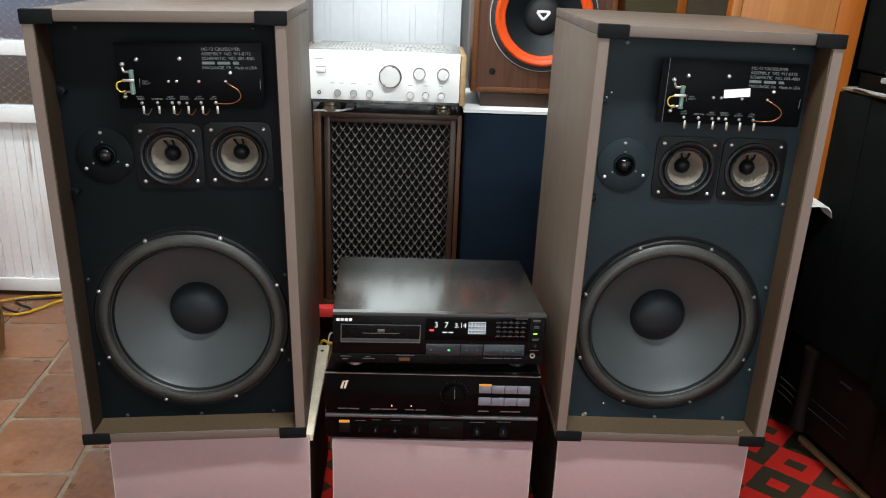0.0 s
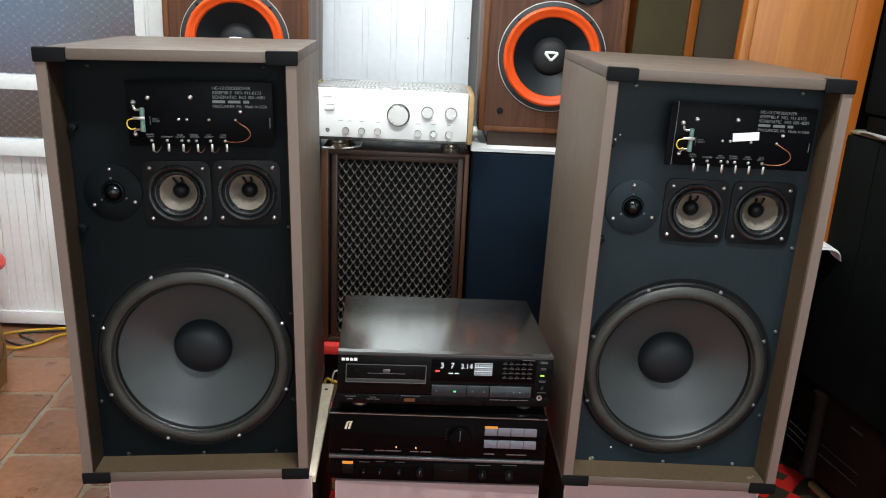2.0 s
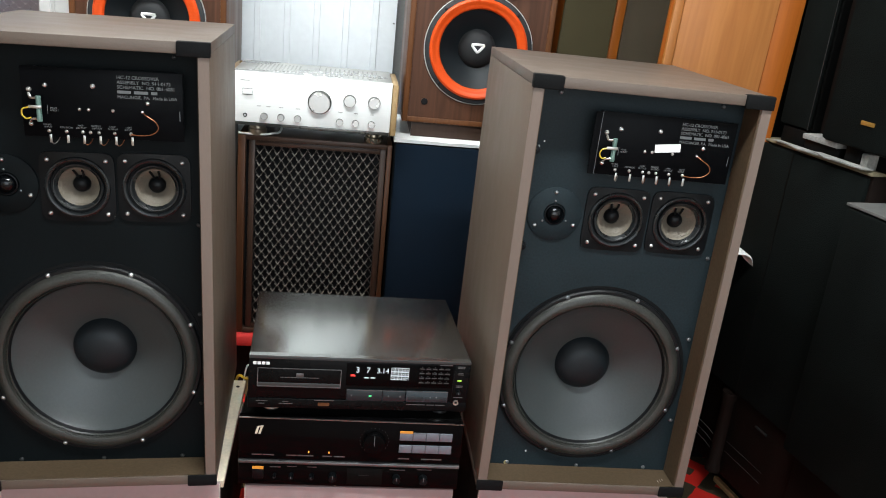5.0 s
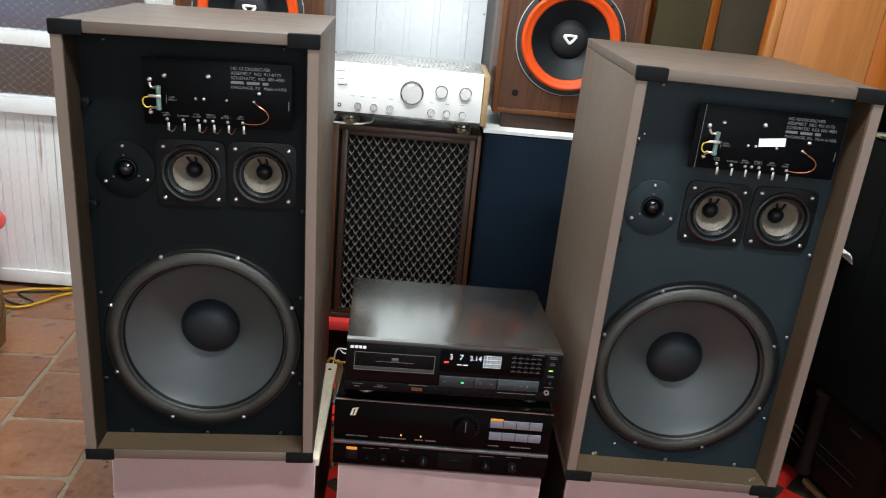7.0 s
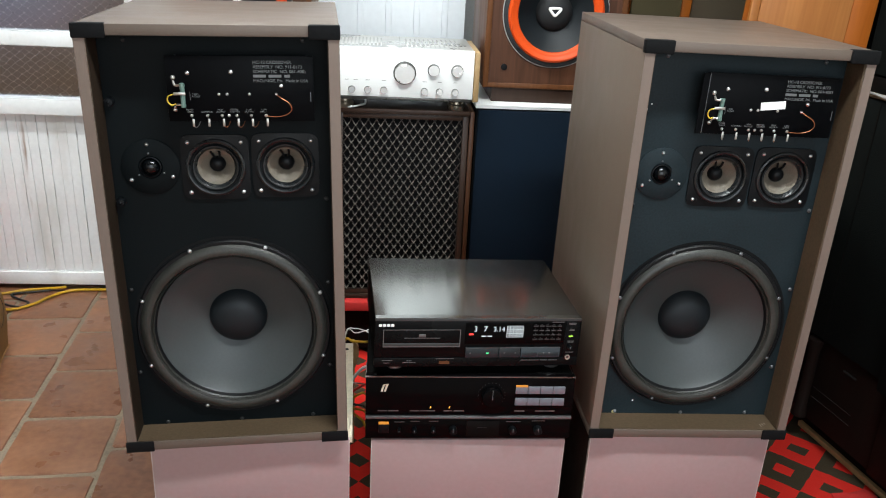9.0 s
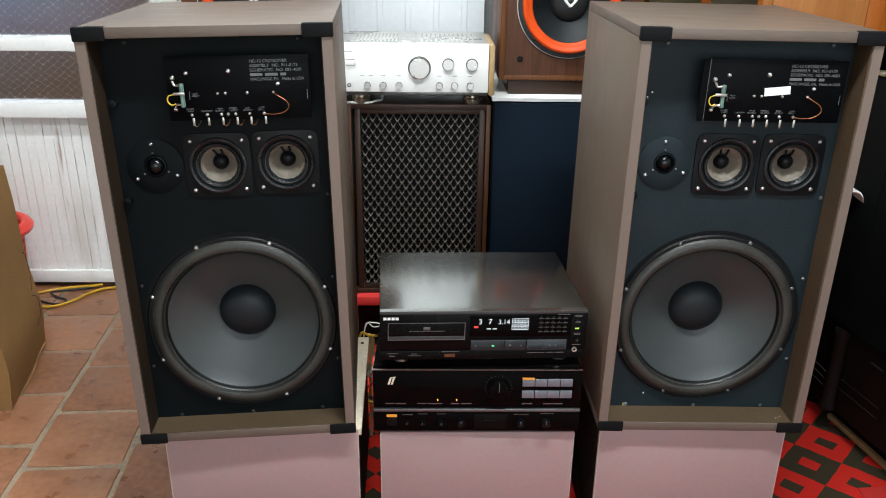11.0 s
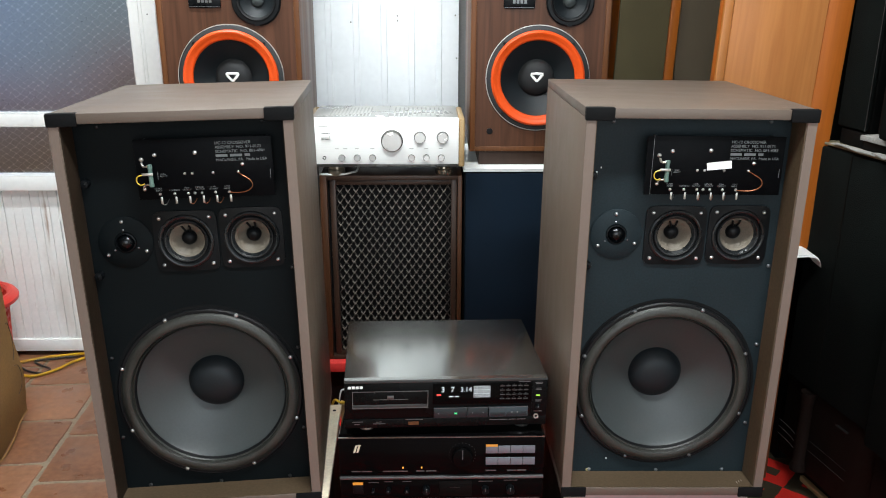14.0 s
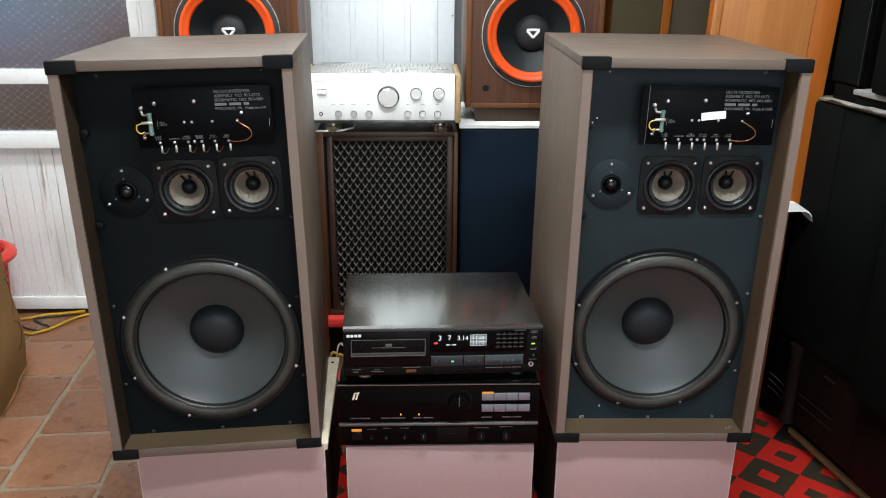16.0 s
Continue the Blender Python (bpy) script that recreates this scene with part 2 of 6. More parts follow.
# Unseen ceiling, kept dark to hold down bounce and reflections.
CEILING_PAINT = surf("dark_unseen_ceiling", (0.2, 0.165, 0.125), 0.8, var=0.15, scale=4, bump=0.1)
GROUT = surf("grey_grout", (0.25, 0.195, 0.135), 0.85, var=0.4, scale=14, fine=120, bump=0.8)
TILE = surf("terracotta_tile", (0.2, 0.067, 0.027), 0.42, var=0.42, scale=11, fine=46, bump=0.24, tint=(0.255, 0.12, 0.064), rough_var=0.22, piece=0.35)
CARDBOARD = surf("brown_cardboard", (0.27, 0.15, 0.058), 0.85, var=0.16, scale=9, fine=160, bump=0.15, spec=0.1)
RED_PLASTIC = surf("red_plastic", (0.62, 0.03, 0.02), 0.35, var=0.08, bump=0.02)
RED_CLOTH = surf("red_cloth", (0.42, 0.016, 0.012), 0.9, var=0.2, scale=10, fine=320, bump=0.5)
YELLOW_CABLE = surf("yellow_cable", (0.5, 0.29, 0.012), 0.45, bump=0.03)
BLACK_CABLE = surf("black_cable", (0.012, 0.012, 0.012), 0.45, bump=0.03)
WHITE_CABLE = surf("white_cable", (0.6, 0.6, 0.57), 0.45, bump=0.03)
RED_CABLE = surf("red_cable", (0.5, 0.03, 0.02), 0.45, bump=0.03)
LED_WHITE, LED_RED = glow("display_white", (0.85, 0.95, 1.0), 1.0), glow("display_red", (1.0, 0.04, 0.03), 1.6)
LED_GREEN, LED_AMBER = glow("green_led", (0.1, 1.0, 0.35), 0.9), glow("amber_led", (1.0, 0.45, 0.05), 1.4)
LED_LIME, LED_ORANGE = glow("lime_led", (0.55, 1.0, 0.08), 0.9), glow("orange_led", (1.0, 0.36, 0.02), 0.75)
TUBE_GLOW = glow("lamp_diffuser", (1.0, 0.97, 0.92), 4.0)


def stained_paint():
    """White gloss paint with thin brown drips and grey smears running down the boards."""
    m = surf("stained_white_paint", (0.76, 0.765, 0.76), 0.38, var=0.06, scale=5, fine=70, bump=0.1)
    n, l = m.node_tree.nodes, m.node_tree.links
    b = n["Principled BSDF"]
    base = b.inputs["Base Color"].links[0].from_socket
    geo = n.new("ShaderNodeNewGeometry")
    for scale, st, lo, hi, col in ((30.0, (1, 1, 0.09), 0.68, 0.78, (0.22, 0.13, 0.065, 1)), (7.0, (1, 1, 0.3), 0.55, 0.8, (0.5, 0.47, 0.42, 1))):
        mp, no, mr, mx = (n.new("ShaderNode" + k) for k in ("Mapping", "TexNoise", "MapRange", "Mix"))
        mp.inputs["Scale"].default_value = st
        no.inputs["Scale"].default_value, no.inputs["Detail"].default_value = scale, 4
        mr.inputs[1].default_value, mr.inputs[2].default_value = lo, hi
        mr.inputs[4].default_value = 0.75
        mx.data_type = "RGBA"
        mx.inputs["B"].default_value = col
        l.new(geo.outputs["Position"], mp.inputs["Vector"]), l.new(mp.outputs[0], no.inputs["Vector"])
        l.new(no.outputs[0], mr.inputs[0]), l.new(mr.outputs[0], mx.inputs["Factor"]), l.new(base, mx.inputs["A"])
        base = mx.outputs["Result"]
    l.new(base, b.inputs["Base Color"])
    return m


STAINED = stained_paint()


def rug_material():
    """Red and dark squares on the slant, each with a small bar of the other colour."""
    m = surf("rug_pile", (0.3, 0.05, 0.03), 0.95, fine=420, bump=0.8, spec=0.15)
    nt = m.node_tree
    n, l = nt.nodes, nt.links
    b = n["Principled BSDF"]
    tc, mp = n.new("ShaderNodeTexCoord"), n.new("ShaderNodeMapping")
    mp.vector_type = "TEXTURE"
    mp.inputs["Location"].default_value = (1.007, 0.281, 0)
    mp.inputs["Rotation"].default_value = (0, 0, radians(-43.2))
    mp.inputs["Scale"].default_value = (0.126, 0.126, 1)
    wob = n.new("ShaderNodeTexNoise")
    wob.inputs["Scale"].default_value = 26
    l.new(tc.outputs["Object"], mp.inputs["Vector"]), l.new(tc.outputs["Object"], wob.inputs["Vector"])
    ad = n.new("ShaderNodeVectorMath")
    ad.operation = "MULTIPLY_ADD"
    ad.inputs[1].default_value = (0.07, 0.07, 0)
    l.new(wob.outputs["Color"], ad.inputs[0]), l.new(mp.outputs[0], ad.inputs[2])
    sep = n.new("ShaderNodeSeparateXYZ")
    l.new(ad.outputs[0], sep.inputs[0])

    def op(kind, a, c=None):
        x = n.new("ShaderNodeMath")
        x.operation = kind
        for i, v in enumerate((a, c)):
            if v is None:
                continue
            if isinstance(v, (int, float)):
                x.inputs[i].default_value = v
            else:
                l.new(v, x.inputs[i])
        return x.outputs[0]

    fx, fy = op("FLOOR", sep.outputs[0]), op("FLOOR", sep.outputs[1])
    check = op("MODULO", op("ADD", op("ADD", fx, fy), 201.0), 2.0)
    ux = op("ABSOLUTE", op("SUBTRACT", op("FRACT", sep.outputs[0]), 0.5))
    uy = op("ABSOLUTE", op("SUBTRACT", op("FRACT", sep.outputs[1]), 0.5))
    inner = op("MULTIPLY", op("LESS_THAN", ux, 0.2), op("LESS_THAN", uy, 0.155))
    pick = op("ABSOLUTE", op("SUBTRACT", op("GREATER_THAN", check, 0.5), inner))
    mix = n.new("ShaderNodeMix")
    mix.data_type = "RGBA"
    mix.inputs["A"].default_value, mix.inputs["B"].default_value = (0.56, 0.02, 0.013, 1), (0.042, 0.032, 0.018, 1)
    l.new(pick, mix.inputs["Factor"])
    l.new(mix.outputs["Result"], b.inputs["Base Color"])
    return m


RUG = rug_material()


def figured_glass():
    """Obscure glass with a pressed net of slanting lines."""
    m = bpy.data.materials.new("figured_glass")
    m.use_nodes = True
    nt = m.node_tree
    n, l = nt.nodes, nt.links
    b = n["Principled BSDF"]
    b.inputs["Roughness"].default_value = 0.3
    b.inputs["Transmission Weight"].default_value = 1.0
    b.inputs["IOR"].default_value = 1.16
    tc, sep = n.new("ShaderNodeTexCoord"), n.new("ShaderNodeSeparateXYZ")
    warp, scl, add = n.new("ShaderNodeTexNoise"), n.new("ShaderNodeVectorMath"), n.new("ShaderNodeVectorMath")
    warp.inputs["Scale"].default_value, warp.inputs["Detail"].default_value = 45, 2
    scl.operation, add.operation = "SCALE", "ADD"
    scl.inputs["Scale"].default_value = 0.016
    l.new(tc.outputs["Object"], warp.inputs["Vector"]), l.new(warp.outputs["Color"], scl.inputs[0])
    l.new(tc.outputs["Object"], add.inputs[0]), l.new(scl.outputs[0], add.inputs[1])
    l.new(add.outputs[0], sep.inputs[0])

    def op(kind, a, c):
        x = n.new("ShaderNodeMath")
        x.operation = kind
        for i, v in enumerate((a, c)):
            if isinstance(v, (int, float)):
                x.inputs[i].default_value = v
            else:
                l.new(v, x.inputs[i])
        return x.outputs[0]

    lines = []
    for s in (1.3, -1.3):
        u = op("ADD", op("MULTIPLY", sep.outputs[0], 30.0), op("MULTIPLY", sep.outputs[2], 30.0 * s))
        lines.append(op("PINGPONG", u, 0.5))
    net = op("MINIMUM", lines[0], lines[1])
    mr = n.new("ShaderNodeMapRange")
    mr.inputs[1].default_value, mr.inputs[2].default_value = 0.02, 0.09
    mr.inputs[3].default_value, mr.inputs[4].default_value = 1.0, 0.0
    l.new(net, mr.inputs[0])
    no = n.new("ShaderNodeTexNoise")
    no.inputs["Scale"].default_value, no.inputs["Detail"].default_value = 90, 4
    l.new(tc.outputs["Object"], no.inputs["Vector"])
    knot = n.new("ShaderNodeMapRange")
    knot.inputs[1].default_value, knot.inputs[2].default_value = 0.07, 0.17
    knot.inputs[3].default_value, knot.inputs[4].default_value = 1.0, 0.0
    l.new(op("MAXIMUM", lines[0], lines[1]), knot.inputs[0])
    spot = n.new("ShaderNodeTexNoise")
    spot.inputs["Scale"].default_value, spot.inputs["Detail"].default_value = 34, 2
    l.new(tc.outputs["Object"], spot.inputs["Vector"])
    # Glints and dark dots at the crossings are put into the glass colour.
    spark, dull = op("GREATER_THAN", spot.outputs[0], 0.47), op("LESS_THAN", spot.outputs[0], 0.36)
    last = None
    for factor, colour in ((op("MULTIPLY", mr.outputs[0], op("MULTIPLY", op("SUBTRACT", no.outputs[0], 0.36), 2.2)), (0.95, 0.97, 1.0, 1)), (op("MULTIPLY", knot.outputs[0], spark), (1, 1, 1, 1)), (op("MULTIPLY", knot.outputs[0], dull), (0.24, 0.25, 0.28, 1))):
        col = n.new("ShaderNodeMix")
        col.data_type = "RGBA"
        col.inputs["A"].default_value, col.inputs["B"].default_value = (0.5, 0.525, 0.55, 1), colour
        if last:
            l.new(last, col.inputs["A"])
        l.new(factor, col.inputs["Factor"])
        last = col.outputs["Result"]
    l.new(last, b.inputs["Base Color"])
    bp = n.new("ShaderNodeBump")
    bp.inputs["Strength"].default_value, bp.inputs["Distance"].default_value = 0.8, 0.003
    l.new(op("ADD", mr.outputs[0], op("MULTIPLY", no.outputs[0], 0.5)), bp.inputs["Height"])
    l.new(bp.outputs[0], b.inputs["Normal"])
    return m


GLASS = figured_glass()


def dim_backdrop():
    """What lies behind the obscure panes: a dim blue-grey yard, reddish brown lower down."""
    m = bpy.data.materials.new("dim_yard")
    m.use_nodes = True
    nt = m.node_tree
    n, l = nt.nodes, nt.links
    b = n["Principled BSDF"]
    tc, sep, no, ad, cr = (n.new("ShaderNode" + k) for k in ("TexCoord", "SeparateXYZ", "TexNoise", "Math", "ValToRGB"))
    no.inputs["Scale"].default_value = 1.6
    l.new(tc.outputs["Object"], sep.inputs[0]), l.new(tc.outputs["Object"], no.inputs["Vector"])
    ad.operation = "MULTIPLY_ADD"
    ad.inputs[1].default_value = 0.6
    l.new(no.outputs[0], ad.inputs[0]), l.new(sep.outputs[2], ad.inputs[2])
    e = cr.color_ramp.elements
    e[0].position, e[0].color = 0.0, (0.09, 0.046, 0.02, 1)
    e[1].position, e[1].color = 1.0, (0.3, 0.42, 0.54, 1)
    for p, c in ((0.26, (0.12, 0.066, 0.03, 1)), (0.35, (0.13, 0.085, 0.05, 1)), (0.42, (0.21, 0.15, 0.16, 1)), (0.54, (0.2, 0.235, 0.255, 1))):
        x = e.new(p)
        x.color = c
    mr = n.new("ShaderNodeMapRange")
    mr.inputs[1].default_value, mr.inputs[2].default_value = 0.3, 2.4
    l.new(ad.outputs[0], mr.inputs[0]), l.new(mr.outputs[0], cr.inputs[0])
    b.inputs["Base Color"].default_value = (0.05, 0.05, 0.05, 1)
    side, mx = n.new("ShaderNodeMapRange"), n.new("ShaderNodeMix")
    side.inputs[1].default_value, side.inputs[2].default_value = -1.45, -2.1
    l.new(sep.outputs[0], side.inputs[0])
    mx.data_type, mx.blend_type = "RGBA", "MULTIPLY"
    mx.inputs["B"].default_value = (1.0, 1.08, 1.4, 1)
    l.new(side.outputs[0], mx.inputs["Factor"]), l.new(cr.outputs[0], mx.inputs["A"])
    l.new(mx.outputs["Result"], b.inputs["Emission Color"])
    b.inputs["Emission Strength"].default_value = 1.25
    return m


YARD = dim_backdrop()


# ---- mesh helpers ----
FACE = Matrix.Rotation(radians(90), 4, "X")  # drawn in x, y with z outwards -> stands upright and faces -y


def box(bm, x0, x1, y0, y1, z0, z1, bevel=0.0, seg=2):
    vs = [bm.verts.new((x, y, z)) for z in (z0, z1) for y in (y0, y1) for x in (x0, x1)]
    fs = [bm.faces.new([vs[i] for i in q]) for q in ((0, 2, 3, 1), (4, 5, 7, 6), (0, 1, 5, 4), (2, 6, 7, 3), (0, 4, 6, 2), (1, 3, 7, 5))]
    if bevel:
        es = list({e for f in fs for e in f.edges})
        bmesh.ops.bevel(bm, geom=es, offset=bevel, segments=seg, affect="EDGES", profile=0.5)
    return vs


def boxm(*a, bevel=0.0, seg=2):
    bm = bmesh.new()
    box(bm, *a, bevel=bevel, seg=seg)
    return bm


def lathe(bm, profile, seg=48, m=Matrix(), sx=1.0, sy=1.0):
    """Turns a profile of (radius, height) round the z axis of m."""
    rings = []
    for r, h in profile:
        if r < 1e-6:
            rings.append([bm.verts.new(m @ Vector((0, 0, h)))])
        else:
            rings.append([bm.verts.new(m @ Vector((r * sx * math.cos(2 * math.pi * i / seg), r * sy * math.sin(2 * math.pi * i / seg), h))) for i in range(seg)])
    for a, b in zip(rings, rings[1:]):
        for i in range(seg):
            j = (i + 1) % seg
            if len(a) == 1 and len(b) == 1:
                continue
            if len(a) == 1:
                bm.faces.new((a[0], b[i], b[j]))
            elif len(b) == 1:
                bm.faces.new((a[i], b[0], a[j]))
            else:
                bm.faces.new((a[i], b[i], b[j], a[j]))
    return bm


def lathem(profile, seg=48, m=Matrix()):
    return lathe(bmesh.new(), profile, seg, m)


def holed_plate(x0, x1, z0, z1, y, depth, holes):
    """An upright board facing -y with round holes of (x, z, radius) through it."""
    bm = bmesh.new()
    loops = [[bm.verts.new((x, y, z)) for x, z in ((x0, z0), (x1, z0), (x1, z1), (x0, z1))]]
    for cx, cz, r in holes:
        loops.append([bm.verts.new((cx + r * math.cos(2 * math.pi * k / 48), y, cz + r * math.sin(2 * math.pi * k / 48))) for k in range(48)])
    edges = [bm.edges.new((lp[k], lp[(k + 1) % len(lp)])) for lp in loops for k in range(len(lp))]
    bmesh.ops.triangle_fill(bm, use_beauty=True, use_dissolve=False, edges=edges)
    for lp in loops:
        back = [bm.verts.new((v.co.x, y + depth, v.co.z)) for v in lp]
        for k in range(len(lp)):
            j = (k + 1) % len(lp)
            bm.faces.new((lp[k], lp[j], back[j], back[k]))
    return bm


def at_face(x, z, y=0.0):
    """A frame on a front face: its z looks towards -y."""
    return Matrix.Translation((x, y, z)) @ FACE


def tube(bm, pts, r, seg=8, steps=6):
    """A round cable through the points."""
    p = [Vector(q) for q in pts]
    line = []
    for i in range(len(p) - 1):
        a, b, c, d = p[max(0, i - 1)], p[i], p[i + 1], p[min(len(p) - 1, i + 2)]
        for k in range(steps):
            t = k / steps
            line.append(0.5 * (2 * b + (c - a) * t + (2 * a - 5 * b + 4 * c - d) * t * t + (3 * b - a - 3 * c + d) * t ** 3))
    line.append(p[-1])
    rings, up = [], Vector((0.13, 0.21, 0.97))
    for i, q in enumerate(line):
        t = (line[min(i + 1, len(line) - 1)] - line[max(i - 1, 0)]).normalized()
        s = t.cross(up)
        if s.length < 0.05:
            s = t.cross(Vector((1, 0, 0)))
        s.normalize()
        u = s.cross(t)
        rings.append([bm.verts.new(q + r * (math.cos(2 * math.pi * j / seg) * s + math.sin(2 * math.pi * j / seg) * u)) for j in range(seg)])
    for a, b in zip(rings, rings[1:]):
        for j in range(seg):
            bm.faces.new((a[j], a[(j + 1) % seg], b[(j + 1) % seg], b[j]))
    bm.faces.new(rings[0]), bm.faces.new(rings[-1])
    return bm


def tubem(pts, r, seg=8, steps=6):
    return tube(bmesh.new(), pts, r, seg, steps)


def smooth(bm):
    for f in bm.faces:
        f.smooth = True
    return bm


def finish(bm, name, material):
    bmesh.ops.recalc_face_normals(bm, faces=bm.faces)
    me = bpy.data.meshes.new(name)
    bm.to_mesh(me)
    bm.free()
    me.materials.append(material)
    return me


def soften(me, angle=35):
    """Rounded faces shade smooth, hard edges stay."""
    me.shade_smooth()
    me.set_sharp_from_angle(angle=radians(angle))
    return me


def part(name, bm, material, parent, label=""):
    ob = new(name, soften(finish(bm, name, material)))
    ob.parent = parent
    if label:
        ob["label"] = label
    return ob


def thing(name, m, label, category, group=""):
    ob = new(name)
    ob.empty_display_size = 0.05
    ob.matrix_world = m
    return tagged(ob, label, category, group)


def solo(name, bm, material, label, category, group="", kind="", m=None):
    ob = new(name, soften(finish(bm, name, material)))
    if m is not None:
        ob.matrix_world = m
    return tagged(ob, label, category, group, kind)


def letters(text, size, m, depth=0.0003, spacing=1.0):
    """The text as a bmesh, laid in m's x, y plane."""
    cu = bpy.data.curves.new("text", "FONT")
    cu.body, cu.size, cu.extrude, cu.space_character = text, size, depth, spacing
    ob = bpy.data.objects.new("text", cu)
    scene.collection.objects.link(ob)
    bpy.context.view_layer.update()
    me = bpy.data.meshes.new_from_object(ob.evaluated_get(bpy.context.evaluated_depsgraph_get()))
    bpy.data.objects.remove(ob)
    bm = bmesh.new()
    bm.from_mesh(me)
    bpy.data.meshes.remove(me)
    bmesh.ops.transform(bm, matrix=m, verts=bm.verts)
    return bm


def screw(parent, x, z, y, r=0.0042, material=None, name="screw"):
    """A round-headed screw on a front face."""
    prof = [(0, r * 0.75), (r * 0.5, r * 0.68), (r * 0.85, r * 0.4), (r, 0.0), (r, -0.002)]
    bm = lathem(prof, 12, at_face(x, z, y))
    box(bm, x - r * 0.6, x + r * 0.6, y - r * 0.8, y - r * 0.55, z - r * 0.1, z + r * 0.1)
    return part(name, bm, material or STEEL, parent)


# ---- structure ----
floor = solo("floor", boxm(-2.7, 2.0, -3.6, 1.6, -0.08, -0.004), GROUT, "grey grout bed under terracotta tiles", "floor", kind="structure")
solo("ceiling", boxm(-2.7, 2.0, -3.6, 1.6, 2.9, 3.0), CEILING_PAINT, "plain brownish ceiling, unseen and kept dark", "ceiling", kind="structure")
bm = bmesh.new()
for a in ((-2.7, -1.0, 1.45, 1.6, -0.004, 0.66), (-2.7, -1.0, 1.45, 1.6, 2.2, 2.9), (-2.7, -2.45, 1.45, 1.6, 0.66, 2.2), (-1.0, 2.0, 1.45, 1.6, -0.004, 2.9)):
    box(bm, *a)
solo("wall_north", bm, GREY_POST, "grey-white plastered back wall with a window", "wall", kind="structure")
solo("wall_west", boxm(-2.82, -2.7, -3.6, 1.6, -0.004, 2.9), WALL_PAINT, "plain cream painted side wall", "wall", kind="structure")
solo("wall_east", boxm(2.0, 2.12, -3.6, 1.6, -0.004, 2.9), WALL_PAINT, "plain cream painted side wall", "wall", kind="structure")
bm = bmesh.new()
for a in ((-2.7, 2.0, -3.72, -3.6, 2.65, 2.9), (-2.7, -2.4, -3.72, -3.6, -0.004, 2.65), (1.7, 2.0, -3.72, -3.6, -0.004, 2.65), (-2.4, 1.7, -3.72, -3.6, -0.004, 0.35)):
    box(bm, *a)
solo("wall_south", bm, WALL_PAINT, "cream painted wall with the open shop front", "wall", kind="structure")
solo("backdrop", boxm(-4.2, 0.4, 2.3, 2.32, -0.3, 3.2), YARD, "dim yard behind the obscure window panes", "backdrop", kind="structure")

# ceiling battens
for x, y in ((0.25, -0.8), (-0.75, 0.35)):
    lamp = thing("ceiling_lamp", pose(x, y, 2.9), "white batten lamp with a bare tube on the ceiling", "lamp", "ceiling battens")
    part("housing", boxm(-0.62, 0.62, -0.035, 0.035, -0.06, 0.0, bevel=0.006), WHITE_PAINT, lamp)
    part("tube", lathem([(0, -0.6), (0.013, -0.6), (0.013, 0.6), (0, 0.6)], 16, pose(0, 0, -0.085, 0, 90, 0)), TUBE_GLOW, lamp, "glowing white tube")

# white sheet-metal lining with pressed ribs
RIB_X = [-0.855 + 0.0965 * k for k in range(-1, 10)]
bm = bmesh.new()
prof = [(-0.955, 1.40)]
for rx in RIB_X:
    if rx > 0.06:
        continue
    prof += [(rx - 0.011, 1.40), (rx - 0.009, 1.3955), (rx + 0.009, 1.3955), (rx + 0.011, 1.40)]
prof += [(0.083, 1.40), (0.083, 1.45), (-0.955, 1.45)]
lo = [bm.verts.new((x, y, 0.0)) for x, y in prof]
hi = [bm.verts.new((x, y, 2.88)) for x, y in prof]
for i in range(len(prof)):
    j = (i + 1) % len(prof)
    bm.faces.new((lo[i], lo[j], hi[j], hi[i]))
bm.faces.new(lo), bm.faces.new(hi)
lining = solo("trim_sheet_lining", bm, WHITE_SHEET, "white ribbed sheet-metal wall lining with nail heads", "wall lining", kind="structure")
for x, z in ((-0.294, 1.264), (-0.131, 1.286), (-0.131, 1.270), (0.071, 1.288), (0.076, 1.142)):
    screw(lining, x, z, 1.40, 0.0032, NAIL, "nail")

# window with figured panes over a boarded white dado
win = thing("window_1", pose(0, 1.41, 0), "white framed window with dim figured glass panes", "window")
win["kind"] = "structure"
for a in ((-1.052, -0.957, -0.035, 0.04, 0.665, 2.2), (-2.45, -2.38, -0.03, 0.04, 0.72, 2.2), (-2.38, -1.052, -0.03, 0.04, 2.13, 2.2), (-2.38, -1.052, -0.03, 0.03, 0.902, 0.952), (-1.76, -1.72, -0.025, 0.03, 0.946, 2.13)):
    part("window_frame", boxm(*a, bevel=0.004), WHITE_PAINT, win)
for x in (-1.021, -1.0095):
    part("glazing_bead", boxm(x, x + 0.0065, -0.0385, -0.034, 0.72, 2.2, bevel=0.0015), WHITE_PAINT, win)
screw(win, -0.986, 1.29, -0.035, 0.0026, NAIL, "nail")
part("window_sill", boxm(-2.6, -1.052, -0.04, 0.03, 0.672, 0.727, bevel=0.002), WHITE_PAINT, win)
for a in ((-2.38, -1.76, 0.006, 0.011, 0.946, 2.13), (-1.72, -1.052, 0.006, 0.011, 0.946, 2.13), (-2.38, -1.052, 0.006, 0.011, 0.72, 0.898)):
    pane = part("pane", boxm(*a), GLASS, win)
    pane.visible_shadow = False
dado = thing("trim_dado", pose(0, 1.41, 0), "white painted tongue-and-groove dado with dirty grooves", "dado")
dado["kind"] = "structure"
part("backing", boxm(-2.6, -0.96, 0.012, 0.038, 0.03, 0.665), EDGE_BROWN, dado)
part("bottom_rail", boxm(-2.6, -0.96, -0.016, 0.011, 0.022, 0.072, bevel=0.003), STAINED, dado)

